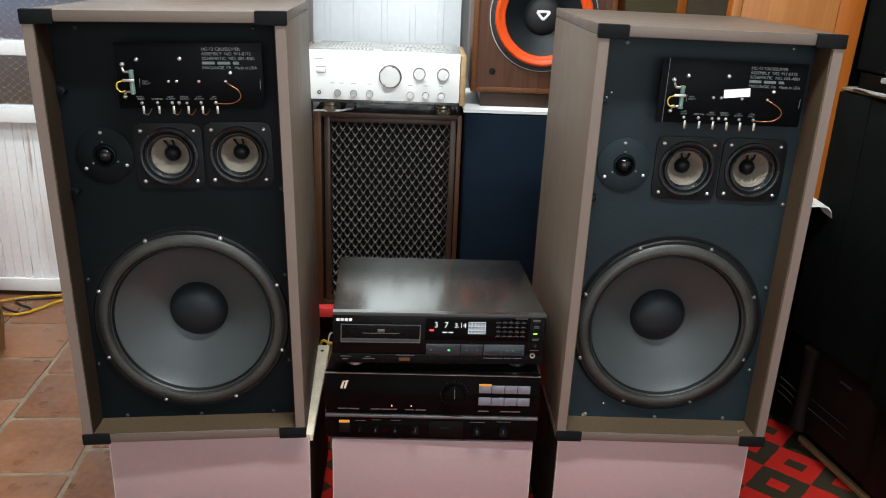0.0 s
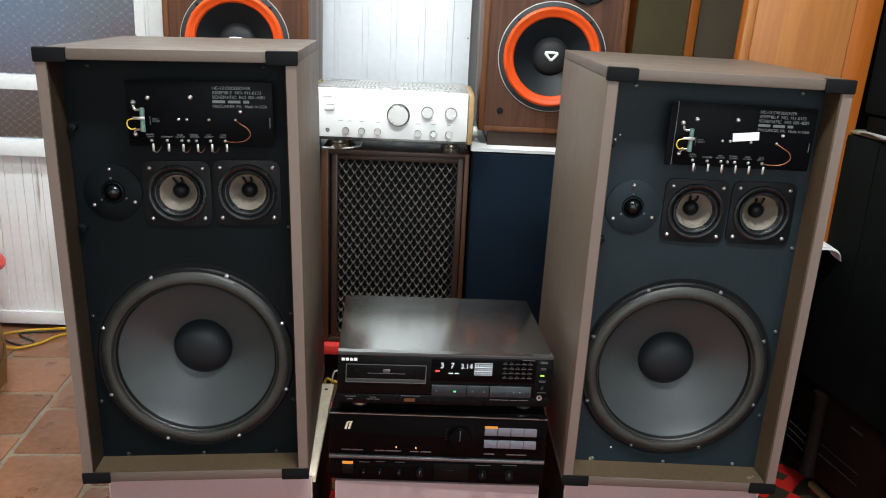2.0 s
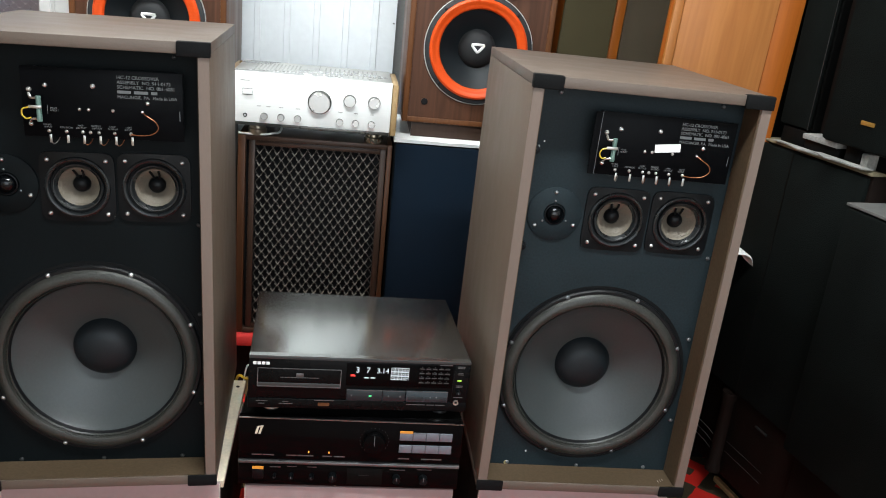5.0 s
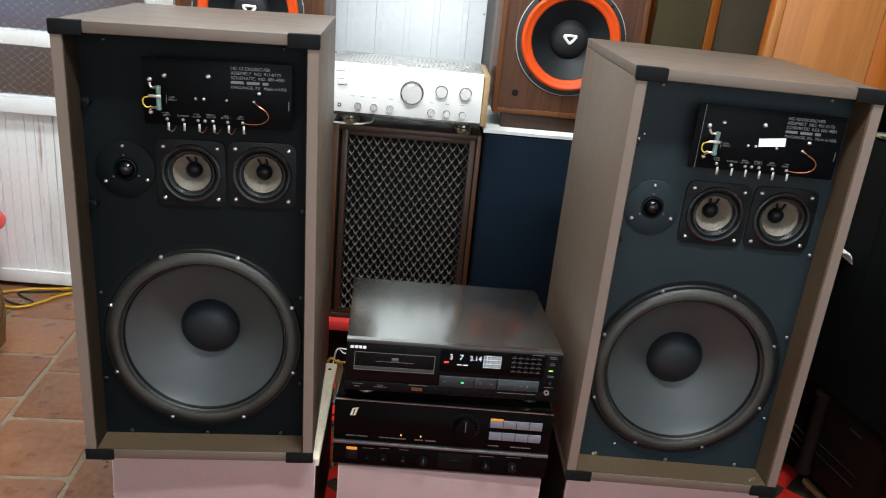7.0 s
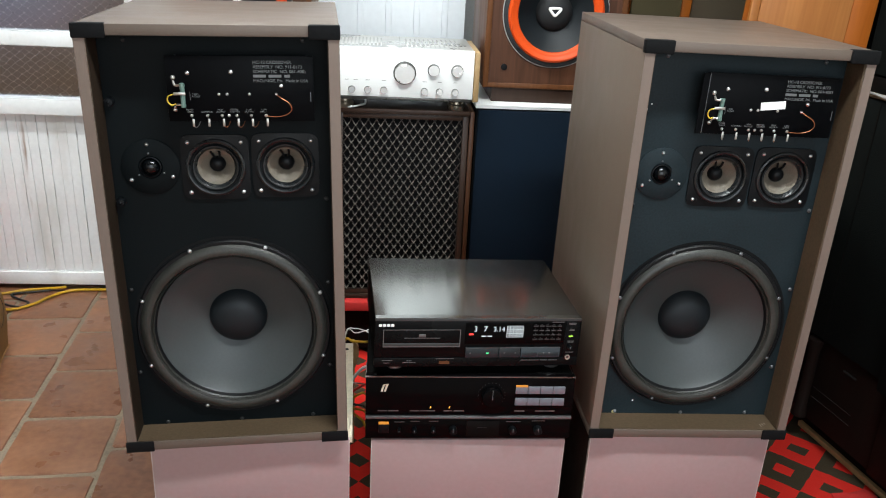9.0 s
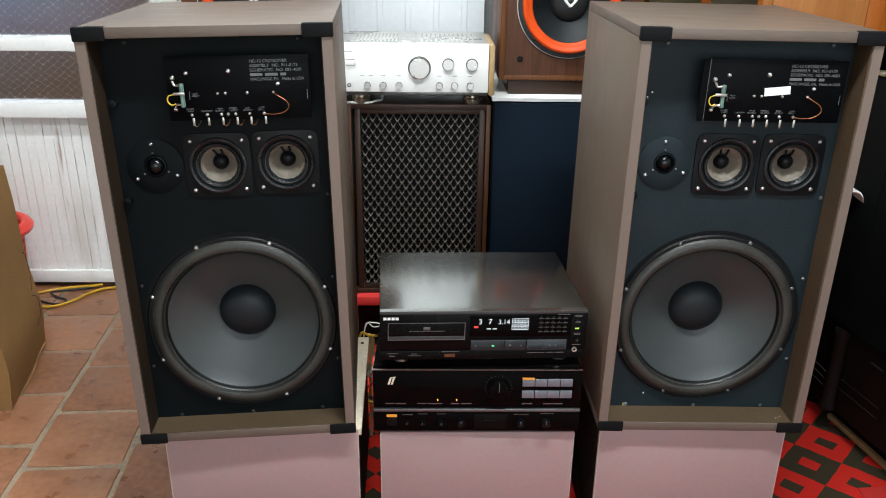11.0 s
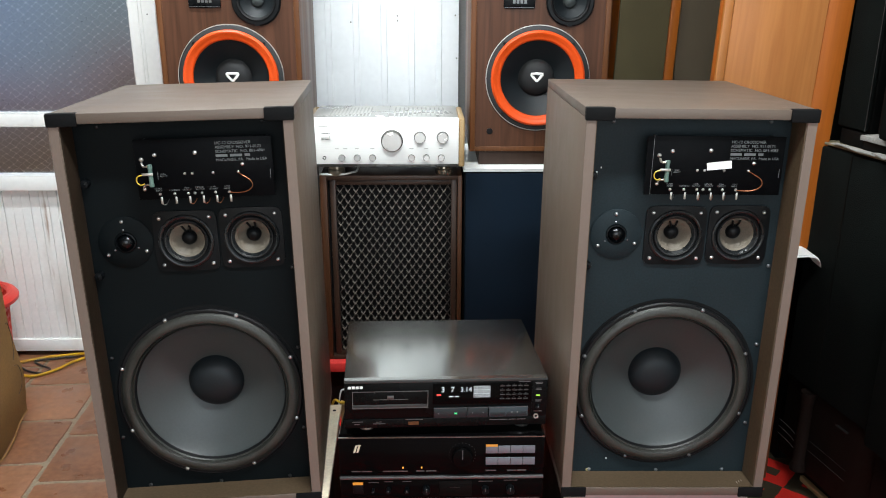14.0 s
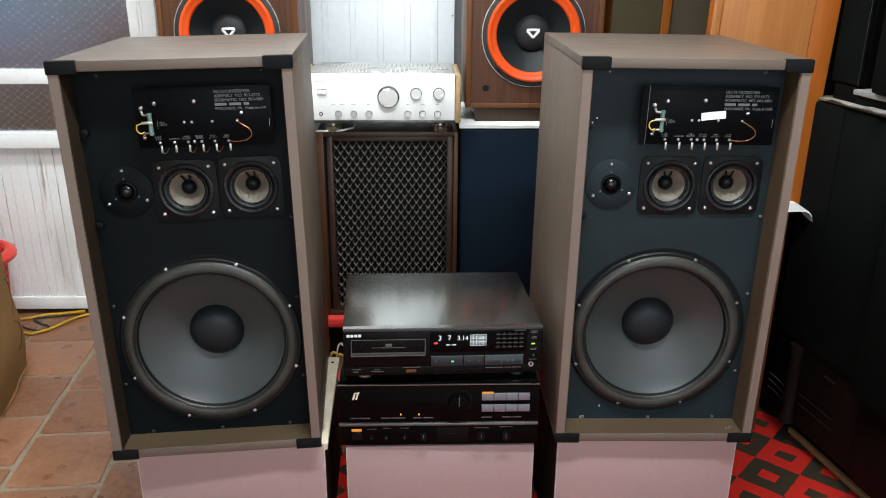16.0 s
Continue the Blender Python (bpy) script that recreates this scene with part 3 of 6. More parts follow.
# ---- rug ----
bm = boxm(-0.66, 1.24, -0.75, 1.36, -0.0005, 0.006, bevel=0.002)
solo("rug", bm, RUG, "red and dark brown checked rug on the tiles", "rug")


# ---- organ loudspeakers ----
BAFFLE_Y = 0.0626


def woofer(parent, cx, cz, y, dull):
    dr = thing_part("woofer", parent, "15-inch woofer with a dark grey cone")
    m = at_face(cx, cz, y)
    part("chassis", lathem([(0.1905, 0.0), (0.1905, 0.005), (0.1878, 0.008), (0.179, 0.008), (0.175, 0.004), (0.175, 0.0)], 72, m), GASKET, dr, "black pressed chassis rim")
    # Flat black ring draws the shadow in the gap round the chassis.
    part("cutout_edge", lathem([(0.1965, 0.0), (0.1963, 0.0009), (0.189, 0.0009)], 72, m @ Matrix.Translation((0.0015 if dull else 0.0, 0.0012, 0))), RUBBER, dr, "black ring as the shadowed gap round the chassis")
    part("surround", lathem([(0.1828, 0.0075), (0.181, 0.011), (0.175, 0.0145), (0.168, 0.0155), (0.1625, 0.0135), (0.161, 0.0105), (0.1595, 0.0065), (0.158, 0.0085), (0.156, 0.006)], 72, m), SURROUND, dr, "grey rolled surround")
    part("inner_ring", lathem([(0.1568, 0.0065), (0.155, 0.0035), (0.1537, -0.001), (0.1513, -0.003)], 72, m), GASKET, dr)
    part("cone", lathem([(0.1527, 0.0), (0.15, -0.004), (0.122, -0.022), (0.0885, -0.042), (0.0575, -0.060)], 72, m), CONE, dr)
    part("dust_cap", lathem([(0.0592, -0.060), (0.0578, -0.056), (0.05, -0.046), (0.038, -0.0385), (0.022, -0.034), (0, -0.0325)], 56, m), DUST_CAP, dr, "domed black dust cap")
    for k in range(8):
        a = radians(21.3 + 45 * k)
        screw(dr, cx + 0.186 * math.sin(a), cz + 0.186 * math.cos(a), y - 0.007, 0.0047, DULL_STEEL if dull else STEEL)
    return dr


def thing_part(name, parent, label=""):
    ob = new(name)
    ob.empty_display_size = 0.03
    ob.parent = parent
    if label:
        ob["label"] = label
    return ob


def mid_driver(parent, cx, cz, y):
    dr = thing_part("midrange", parent, "small midrange driver with a beige cone")
    m = at_face(cx, cz, y)
    # square frame with bowed sides and round corners
    bm = bmesh.new()
    ring, n = [], 64
    for k in range(n):
        a = 2 * math.pi * k / n
        c, s = math.cos(a), math.sin(a)
        r = 0.0622 / (abs(c) ** 9 + abs(s) ** 9) ** (1 / 9)
        ring.append((r * c * 0.995, r * s * 0.995))
    lows = [bm.verts.new(m @ Vector((x, v, 0))) for x, v in ring]
    tops = [bm.verts.new(m @ Vector((x, v, 0.004))) for x, v in ring]
    ins = [bm.verts.new(m @ Vector((0.051 * math.cos(2 * math.pi * k / n), 0.051 * math.sin(2 * math.pi * k / n), 0.005))) for k in range(n)]
    inl = [bm.verts.new(m @ Vector((0.048 * math.cos(2 * math.pi * k / n), 0.048 * math.sin(2 * math.pi * k / n), -0.002))) for k in range(n)]
    for k in range(n):
        j = (k + 1) % n
        for a, b in ((lows, tops), (tops, ins), (ins, inl)):
            bm.faces.new((a[k], a[j], b[j], b[k]))
    part("frame", bm, PLASTIC, dr, "black square frame")
    part("surround", lathem([(0.0548, 0.0042), (0.0535, 0.0085), (0.0505, 0.0102), (0.0478, 0.0088), (0.0462, 0.0052)], 48, m), MID_RING, dr, "satin black rolled surround")
    part("groove", lathem([(0.0465, 0.0055), (0.0452, 0.0012), (0.0435, 0.0008), (0.0422, 0.0038)], 48, m), GASKET, dr)
    part("inner_ring", lathem([(0.0425, 0.0036), (0.0412, 0.0058), (0.0395, 0.0056), (0.0372, 0.003), (0.0345, -0.0015)], 48, m), MID_RING, dr)
    part("cone", lathem([(0.0350, -0.001), (0.031, -0.0065), (0.0305, -0.0066), (0.025, -0.0135), (0.019, -0.021), (0.0135, -0.0275)], 48, m), MID_CONE, dr, "beige paper cone")
    part("dust_cap", lathem([(0.0152, -0.0275), (0.0146, -0.020), (0.0115, -0.0145), (0.006, -0.0118), (0, -0.011)], 32, m), PLASTIC, dr)
    for sgn in (-1, 1):
        part("lead_wire", tubem([m @ Vector((sgn * 0.004, 0.013, -0.0185)), m @ Vector((sgn * 0.006, 0.02, -0.0125)), m @ Vector((sgn * 0.0075 - 0.002, 0.028, -0.0065))], 0.0022, 6, 4), GASKET, dr)
    for sx in (-1, 1):
        for sz in (-1, 1):
            screw(dr, cx + sx * 0.048, cz + sz * 0.048, y - 0.004, 0.0043)
    return dr


def tweeter(parent, cx, cz, y, worn):
    dr = thing_part("tweeter", parent, "round black tweeter")
    m = at_face(cx, cz, y)
    part("plate", lathem([(0.0525, 0), (0.0525, 0.0025), (0.051, 0.0035), (0.022, 0.0035), (0.019, 0.0005), (0.015, -0.004)], 48, m), BAFFLE_WORN_SHEEN if worn else BAFFLE, dr)
    part("dome", lathem([(0.0165, -0.004), (0.015, 0.003), (0.011, 0.0085), (0.006, 0.0115), (0, 0.0125)], 32, m), DOME, dr, "shiny black dome")
    part("lip", lathem([(0.019, 0.0005), (0.0195, 0.005), (0.018, 0.0055), (0.0165, 0.001)], 32, m), PLASTIC, dr)
    for k in range(3):
        a = radians(120 * k - 4)
        screw(dr, cx + 0.043 * math.sin(a), cz + 0.043 * math.cos(a), y - 0.0035, 0.0038)
        screw(dr, cx + 0.026 * math.sin(a), cz + 0.026 * math.cos(a), y - 0.0035, 0.0022, DULL_STEEL, "small_screw")
    return dr


def crossover(parent, bx, sticker):
    """The black board with its printed wording, tags, resistor and wires; bx is its left edge."""
    x0, x1, z0, z1, y = bx, bx + 0.254, 0.6685, 0.7835, 0.0225
    cr = part("crossover_board", boxm(x0, x1, y, y + 0.003, z0, z1, bevel=0.0006), BOARD, parent, "black crossover board printed in white")
    if sticker:
        part("board_edge", boxm(x0 - 0.012, x0 - 0.001, y + 0.001, y + 0.004, z0 - 0.001, z1 - 0.002), BOARD, cr)
        part("edge_line", boxm(x0 - 0.0004, x0 + 0.0003, y - 0.0003, y + 0.002, z0, z1), DULL_STEEL, cr)
    for x, z in ((x0 + 0.012, z0 + 0.008), (x1 - 0.012, z0 + 0.008), (x0 + 0.012, z1 - 0.008), (x1 - 0.012, z1 - 0.008)):
        part("standoff", lathem([(0, 0), (0.004, 0), (0.004, 0.038), (0, 0.038)], 10, at_face(x, z, BAFFLE_Y)), PLASTIC, cr)
    F = lambda x, z: at_face(x0 + x, z0 + z, y - 0.0002)
    for txt, z, sz in (("HC-12 CROSSOVER", 0.1015, 0.0078), ("ASSEMBLY  NO. 911-0173", 0.0935, 0.0078), ("SCHEMATIC  NO. 081-4081", 0.0855, 0.0078), ("MACUNGIE, PA.  Made in USA", 0.0695, 0.0074)):
        part("wording", letters(txt, sz, F(0.149, z)), PRINT, cr, "white printed wording")
    for a in ((0.149, 0.171), (0.176, 0.198), (0.203, 0.213)):
        part("name_bar", boxm(x0 + a[0], x0 + a[1], y - 0.0006, y - 0.0002, z0 + 0.0777, z0 + 0.0825), PRINT, cr)
    for txt, x, z in (("HIGH", 0.043, 0.047), ("ADJUST", 0.042, 0.043), ("HI-MID", 0.030, 0.0195), ("INPUT", 0.032, 0.0155), ("COMMON", 0.056, 0.0155), ("HIGH", 0.084, 0.0195), ("OUTPUT", 0.081, 0.0155),
                      ("MIDDLE", 0.1055, 0.0195), ("OUTPUT", 0.106, 0.0155), ("LOW", 0.134, 0.0195), ("OUTPUT", 0.131, 0.0155), ("LOW", 0.160, 0.0195), ("INPUT", 0.158, 0.0155)):
        part("small_wording", letters(txt, 0.0042, F(x, z)), PRINT, cr)
    part("scale_mark", boxm(x0 + 0.0385, x0 + 0.0392, y - 0.0006, y - 0.0002, z0 + 0.038, z0 + 0.053), PRINT, cr)
    part("edge_print", boxm(x1 - 0.0062, x1 - 0.0052, y - 0.0006, y - 0.0002, z0 + 0.035, z0 + 0.052), DULL_STEEL, cr)
    for x, z in ((0.037, 0.085), (0.111, 0.087), (0.197, 0.063)):
        screw(cr, x0 + x, z0 + z, y, 0.0043)
    for x in (0.0885, 0.1025, 0.141):
        screw(cr, x0 + x, z0 + 0.048, y, 0.0029, TIN, "rivet")
    for k, x in enumerate((0.039, 0.066, 0.0915, 0.1035, 0.117, 0.142, 0.168)):
        screw(cr, x0 + x, z0 + 0.010, y, 0.003, TIN, "rivet")
        if k != 3:
            part("solder_tag", boxm(x0 + x + 0.0005, x0 + x + 0.0045, y - 0.003, y - 0.0015, z0 - 0.009, z0 + 0.005, bevel=0.0006), TIN, cr)
            if k in (0, 2, 4, 5):
                part("lead_wire", tubem([(x0 + x + 0.002, y - 0.002, z0 - 0.007), (x0 + x + 0.006, y + 0.004, z0 - 0.012), (x0 + x + 0.011, y + 0.012, z0 - 0.006), (x0 + x + 0.013, y + 0.022, z0 + 0.004)], 0.0009, 6, 4), COPPER if k > 1 else TIN, cr)
    # slider resistor with its clips
    part("resistor", lathem([(0, -0.021), (0.0042, -0.021), (0.0048, -0.018), (0.0042, -0.014), (0.0042, 0.014), (0.0048, 0.018), (0.0042, 0.021), (0, 0.021)], 16, pose(x0 + 0.0275, y - 0.007, z0 + 0.0475)), CERAMIC, cr, "green enamelled adjustable resistor")
    part("slider_clip", boxm(x0 + 0.0125, x0 + 0.033, y - 0.0125, y - 0.0105, z0 + 0.0485, z0 + 0.0535, bevel=0.0005), TIN, cr)
    for z, dz in ((0.066, 0.011), (0.031, -0.010)):
        part("resistor_foot", tubem([(x0 + 0.027, y - 0.008, z0 + z), (x0 + 0.016, y - 0.006, z0 + z - 0.001), (x0 + 0.0125, y - 0.004, z0 + z + dz * 0.6)], 0.0022, 6, 4), TIN, cr)
        screw(cr, x0 + 0.012, z0 + z + dz, y, 0.0045, TIN)
    part("jumper_wire", tubem([(x0 + 0.013, y - 0.0115, z0 + 0.050), (x0 + 0.004, y - 0.012, z0 + 0.047), (x0 + 0.002, y - 0.011, z0 + 0.038), (x0 + 0.008, y - 0.010, z0 + 0.031), (x0 + 0.015, y - 0.008, z0 + 0.033)], 0.0013, 6), YELLOW_WIRE, cr, "yellow jumper wire")
    part("copper_lead", tubem([(x0 + 0.188, y - 0.001, z0 + 0.048), (x0 + 0.196, y - 0.008, z0 + 0.043), (x0 + 0.210, y - 0.010, z0 + 0.034), (x0 + 0.214, y - 0.009, z0 + 0.022), (x0 + 0.203, y - 0.007, z0 + 0.012), (x0 + 0.185, y - 0.005, z0 + 0.009), (x0 + 0.168, y - 0.003, z0 + 0.010)], 0.0009, 6), COPPER, cr, "bare copper lead")
    screw(cr, x0 + 0.188, z0 + 0.048, y, 0.003, TIN, "rivet")
    if sticker:
        bm = boxm(-0.024, 0.024, -0.0004, 0.0, -0.0075, 0.0075)
        bmesh.ops.transform(bm, matrix=pose(x0 + 0.130, y - 0.0004, z0 + 0.058, 0, -6, 0), verts=bm.verts)
        part("sticker", bm, PAPER, cr, "small white paper sticker")
    return cr


def organ_speaker(m, bx, sticker, label, trim=0.0):
    w, h, d, t = 0.4405, 0.838, 0.506, 0.0195
    wx, wz, tx = (-0.0056 if sticker else 0.0018), 0.2382, (-0.1322 if sticker else -0.1297)
    e = w / 2 - trim
    sp = thing("organ_loudspeaker", m, label, "loudspeaker", "pair of organ loudspeakers")
    part("top_panel", boxm(-w / 2, e, 0, d, h - t, h, bevel=0.0016), VINYL_TOP, sp)
    part("bottom_panel", boxm(-w / 2, e, 0, d, 0, t, bevel=0.0016), VINYL_TOP, sp)
    for a, b in ((-w / 2, -w / 2 + t), (e - t, e)):
        part("side_panel", boxm(a, b, 0.0004, d, t + 0.0002, h - t - 0.0002, bevel=0.0012), VINYL, sp)
    for a, b in ((-w / 2 + 0.001, -w / 2 + t - 0.0004), (e - t + 0.0004, e - 0.001)):
        part("edge_band", boxm(a, b, -0.0006, 0.0003, t + 0.0002, h - t - 0.0002), VINYL_EDGE, sp, "paler taupe edge band")
    part("back_panel", boxm(-w / 2 + t, e - t, d - 0.018, d - 0.002, t, h - t), BAFFLE, sp)
    part("baffle", holed_plate(-w / 2 + t, e - t, t, h - t, BAFFLE_Y, 0.018, ((wx, wz, 0.174), (-0.0122, 0.5735, 0.047), (0.116, 0.5755, 0.047), (tx, 0.5752, 0.018))), BAFFLE_WORN_SHEEN if sticker else BAFFLE, sp, "worn baffle board with a blue-grey sheen in its colour" if sticker else "black painted baffle board")
    for a, b in ((-w / 2 + t, -w / 2 + t + 0.0016), (e - t - 0.0016, e - t)):
        side_lip = INNER if sticker else INNER_DARK
        part("inner_lip", boxm(a, b, 0.003, BAFFLE_Y - 0.0005, t + 0.002, h - t - 0.002), side_lip, sp, "brown inner lip")
    part("inner_lip", boxm(-w / 2 + t + 0.002, e - t - 0.002, 0.003, BAFFLE_Y - 0.0005, t + 0.0001, t + 0.0017), INNER, sp, "brown inner lip")
    for sx in (-1, 1):
        for z0, z1, f in ((h - 0.0235, h + 0.0012, 0.0), (-0.0012, 0.0225, 0.0)):
            a, b = sorted((sx * ((e if sx > 0 else w / 2) + 0.0015), sx * ((e if sx > 0 else w / 2) - 0.053)))
            part("corner_pad", boxm(a, b, -0.0045, 0.012 if z0 > 0.1 else 0.0, z0, z1, bevel=0.0022), RUBBER, sp, "black rubber corner pad")
    crossover(sp, bx, sticker)
    tweeter(sp, tx, 0.5752, BAFFLE_Y, sticker)
    mid_driver(sp, -0.0122, 0.5735, BAFFLE_Y)
    mid_driver(sp, 0.116, 0.5755, BAFFLE_Y)
    woofer(sp, wx, wz, BAFFLE_Y, sticker)
    for x, z in ((-0.191, 0.3285), (-0.1925, 0.1453), (-0.1495, 0.026), (0.001, 0.025), (0.1495, 0.0265), (-0.1541, 0.804), (0.155, 0.806), (0.1885, 0.332), (0.188, 0.144), (0.190, 0.5085)):
        screw(sp, x, z, BAFFLE_Y, 0.0042, DULL_STEEL if sticker else DARK_SCREW, "board_screw")
    for z in (0.51, 0.697):
        part("grille_clip", lathem([(0, 0.016), (0.007, 0.015), (0.0085, 0.008), (0.0085, 0), (0, 0)], 16, at_face(-0.188, z, BAFFLE_Y)), PLASTIC, sp, "black plastic grille clip")
        screw(sp, -0.188, z, 0.0475, 0.003, PLASTIC, "board_screw")
    return sp


organ_speaker(pose(-0.4857, -0.062, 0.3337, -0.78, -1.24, 3.52), -0.0808, False, "large taupe wood-effect organ loudspeaker without grille, on a pink box")
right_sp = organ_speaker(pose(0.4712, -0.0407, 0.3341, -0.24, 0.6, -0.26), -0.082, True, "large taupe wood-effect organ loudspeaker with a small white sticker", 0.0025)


for x, z, s in ((-0.1805, 0.703, 0.0016), (-0.181, 0.698, 0.0012), (-0.181, 0.692, 0.001), (-0.172, 0.7125, 0.0012), (-0.113, 0.0545, 0.0012)):
    part("paint_chip", boxm(x - s, x + s, BAFFLE_Y - 0.0012, BAFFLE_Y, z - s * 1.3, z + s), PAPER, right_sp, "small pale chip in the paint")
part("paint_spot", lathem([(0.0045, 0), (0.0042, 0.0006), (0, 0.0008)], 14, at_face(-0.1525, 0.0245, BAFFLE_Y)), YELLOWED, right_sp, "yellowish spot of old glue")
for k in range(3):
    part("scratch", boxm(0.168 + 0.006 * k, 0.1689 + 0.006 * k, 0.014 + 0.004 * k, 0.022 + 0.003 * k, 0.0213, 0.0217), PALE_EDGE, right_sp, "pale scratch in the lip")


# ---- pink boxes under the loudspeakers and the hi-fi ----
def stand_box(m, w, d, h, label, lip):
    st = thing("stand_box", m, label, "stand", "pink boxes")
    part("front_board", boxm(0, w, 0, 0.009, 0, h, bevel=0.0012), PINK, st, "pale pink laminated front board")
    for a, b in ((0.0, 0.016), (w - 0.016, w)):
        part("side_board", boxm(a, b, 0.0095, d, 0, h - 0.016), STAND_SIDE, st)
    part("top_board", boxm(0, w + lip, 0.0095, d, h - 0.016, h, bevel=0.0015), CREAM if lip else EDGE_BROWN, st)
    for x in (-0.0012, w - 0.0008):
        part("worn_edge", boxm(x, x + 0.002, -0.0003, 0.0094, 0.0, h - 0.002), PALE_EDGE, st, "pale worn edge of the front board")
    part("back_board", boxm(0.0165, w - 0.0165, d - 0.012, d, 0, h - 0.0165), EDGE_BROWN, st)
    return st


left_stand = stand_box(pose(-0.672, -0.036, 0.0062, 0, 0, 1.3), 0.409, 0.425, 0.317, "pale pink box with a cream top board under a loudspeaker", 0.007)
stand_box(pose(-0.2155, -0.004, 0.0062), 0.4245, 0.36, 0.299, "pale pink box under the black hi-fi units", 0.0)
stand_box(pose(0.262, -0.022, 0.0062, 0, 0, 0.2), 0.406, 0.43, 0.3255, "pale pink box with a worn edge under a loudspeaker", 0.0)


# ---- black amplifier ----
amp = thing("black_amplifier", pose(-0.0072, -0.0125, 0.3057, 0, -0.4, -0.8), "gloss black stereo amplifier with blue-grey keys", "amplifier")
part("case", boxm(-0.221, 0.221, 0.019, 0.37, 0.012, 0.158, bevel=0.003), BLACK_CASE, amp)
part("upper_fascia", boxm(-0.222, 0.222, 0.0, 0.018, 0.068, 0.1615, bevel=0.0012), GLOSS_BLACK, amp, "gloss black upper front")
part("lower_fascia", boxm(-0.222, 0.222, 0.001, 0.018, 0.0085, 0.0585, bevel=0.001), GLOSS_BLACK, amp)
part("trim_strip", boxm(-0.222, 0.222, -0.0035, 0.015, 0.0595, 0.0665, bevel=0.0015), DULL_STEEL, amp, "dull steel trim strip")
part("top_edge", boxm(-0.222, 0.222, -0.0004, 0.003, 0.1605, 0.1622), SILVER_LINE, amp)
for sx in (-1, 1):
    part("edge_line", boxm(sx * 0.2215 - 0.0006, sx * 0.2215 + 0.0006, 0.0, 0.06, 0.1590, 0.1612), SILVER_LINE, amp)
    for y in (0.04, 0.32):
        part("foot", lathem([(0, 0), (0.02, 0), (0.02, 0.011), (0, 0.012)], 20, pose(sx * 0.18, y, 0)), PLASTIC, amp)
for r in range(2):
    for k in range(4):
        x = 0.0955 + 0.0268 * k
        part("key", boxm(x, x + 0.0258, -0.003, 0.002, 0.094 + 0.0285 * r, 0.1115 + 0.0285 * r, bevel=0.0007), GREY_KEY, amp)
part("lit_key", boxm(0.0955, 0.1213, -0.0036, -0.0005, 0.1395, 0.1432), LED_ORANGE, amp, "lit orange key bar")
KM = at_face(0.045, 0.1185, 0.0)
part("volume_knob", lathem([(0.0225, 0), (0.0225, 0.014), (0.0212, 0.017), (0.018, 0.0175), (0, 0.017)], 40, KM), GLOSS_BLACK, amp, "gloss black volume knob")
part("knob_pointer", boxm(0.0444, 0.0456, -0.0182, -0.0174, 0.1165, 0.1395), PRINT, amp)
for k in range(19):
    a = radians(-140 + 280 * k / 18)
    part("scale_dot", boxm(0.045 + 0.0285 * math.sin(a) - 0.0005, 0.045 + 0.0285 * math.sin(a) + 0.0005, -0.0006, 0.0005, 0.1185 + 0.0285 * math.cos(a) - 0.0005, 0.1185 + 0.0285 * math.cos(a) + 0.0005), DULL_STEEL, amp)
bm = bmesh.new()
for out in (((-0.1905, 0.126), (-0.186, 0.126), (-0.1815, 0.1425), (-0.1855, 0.1425)), ((-0.1835, 0.126), (-0.1795, 0.126), (-0.174, 0.1445), (-0.1785, 0.1445)), ((-0.1855, 0.1405), (-0.1735, 0.1425), (-0.173, 0.1448), (-0.185, 0.1428))):
    near = [bm.verts.new((x, -0.0006, z)) for x, z in out]
    back = [bm.verts.new((x, 0.0, z)) for x, z in out]
    bm.faces.new(near)
    for k in range(4):
        bm.faces.new((near[k], near[(k + 1) % 4], back[(k + 1) % 4], back[k]))
part("badge", bm, CREAM, amp, "small cream badge shape")
for x in (-0.084, -0.0435):
    part("led", boxm(x - 0.0012, x + 0.0012, -0.001, 0.001, 0.0855, 0.0895), LED_AMBER, amp, "amber indicator light")
for x0, x1 in ((-0.196, -0.176), (-0.174, -0.152), (-0.128, -0.108), (-0.106, -0.074), (-0.056, -0.038), (-0.034, -0.012), (0.096, 0.118), (0.142, 0.162), (0.164, 0.184)):
    part("label_bar", boxm(x0, x1, -0.0006, 0.0, 0.0775, 0.0800), DULL_STEEL, amp)
part("power_key", boxm(-0.194, -0.172, -0.004, 0.002, 0.024, 0.047, bevel=0.001), PLASTIC, amp)
part("power_light", boxm(-0.194, -0.172, -0.0048, -0.0012, 0.0475, 0.052), LED_ORANGE, amp, "lit orange power bar")
for x, r in ((-0.15, 0.003), (-0.117, 0.005), (-0.0765, 0.005), (-0.034, 0.0085), (0.095, 0.008), (0.150, 0.009)):
    kn = part("knob", lathem([(r, 0), (r, 0.012), (r * 0.85, 0.014), (0, 0.014)], 24, at_face(x, 0.033, 0.001)), PLASTIC, amp)
    part("pointer", boxm(x - 0.0006, x + 0.0006, -0.0138, -0.0128, 0.033, 0.033 + r), PRINT, kn)
part("door", boxm(-0.005, 0.066, -0.0008, 0.001, 0.014, 0.054, bevel=0.0004), BLACK_CASE, amp)
for x0, x1, z in ((0.018, 0.040, 0.036), (-0.16, -0.138, 0.050), (-0.126, -0.106, 0.052), (-0.086, -0.066, 0.052), (0.08, 0.112, 0.051), (0.136, 0.166, 0.053)):
    part("label_bar", boxm(x0, x1, -0.0008, 0.0, z, z + 0.0016), DULL_STEEL, amp)


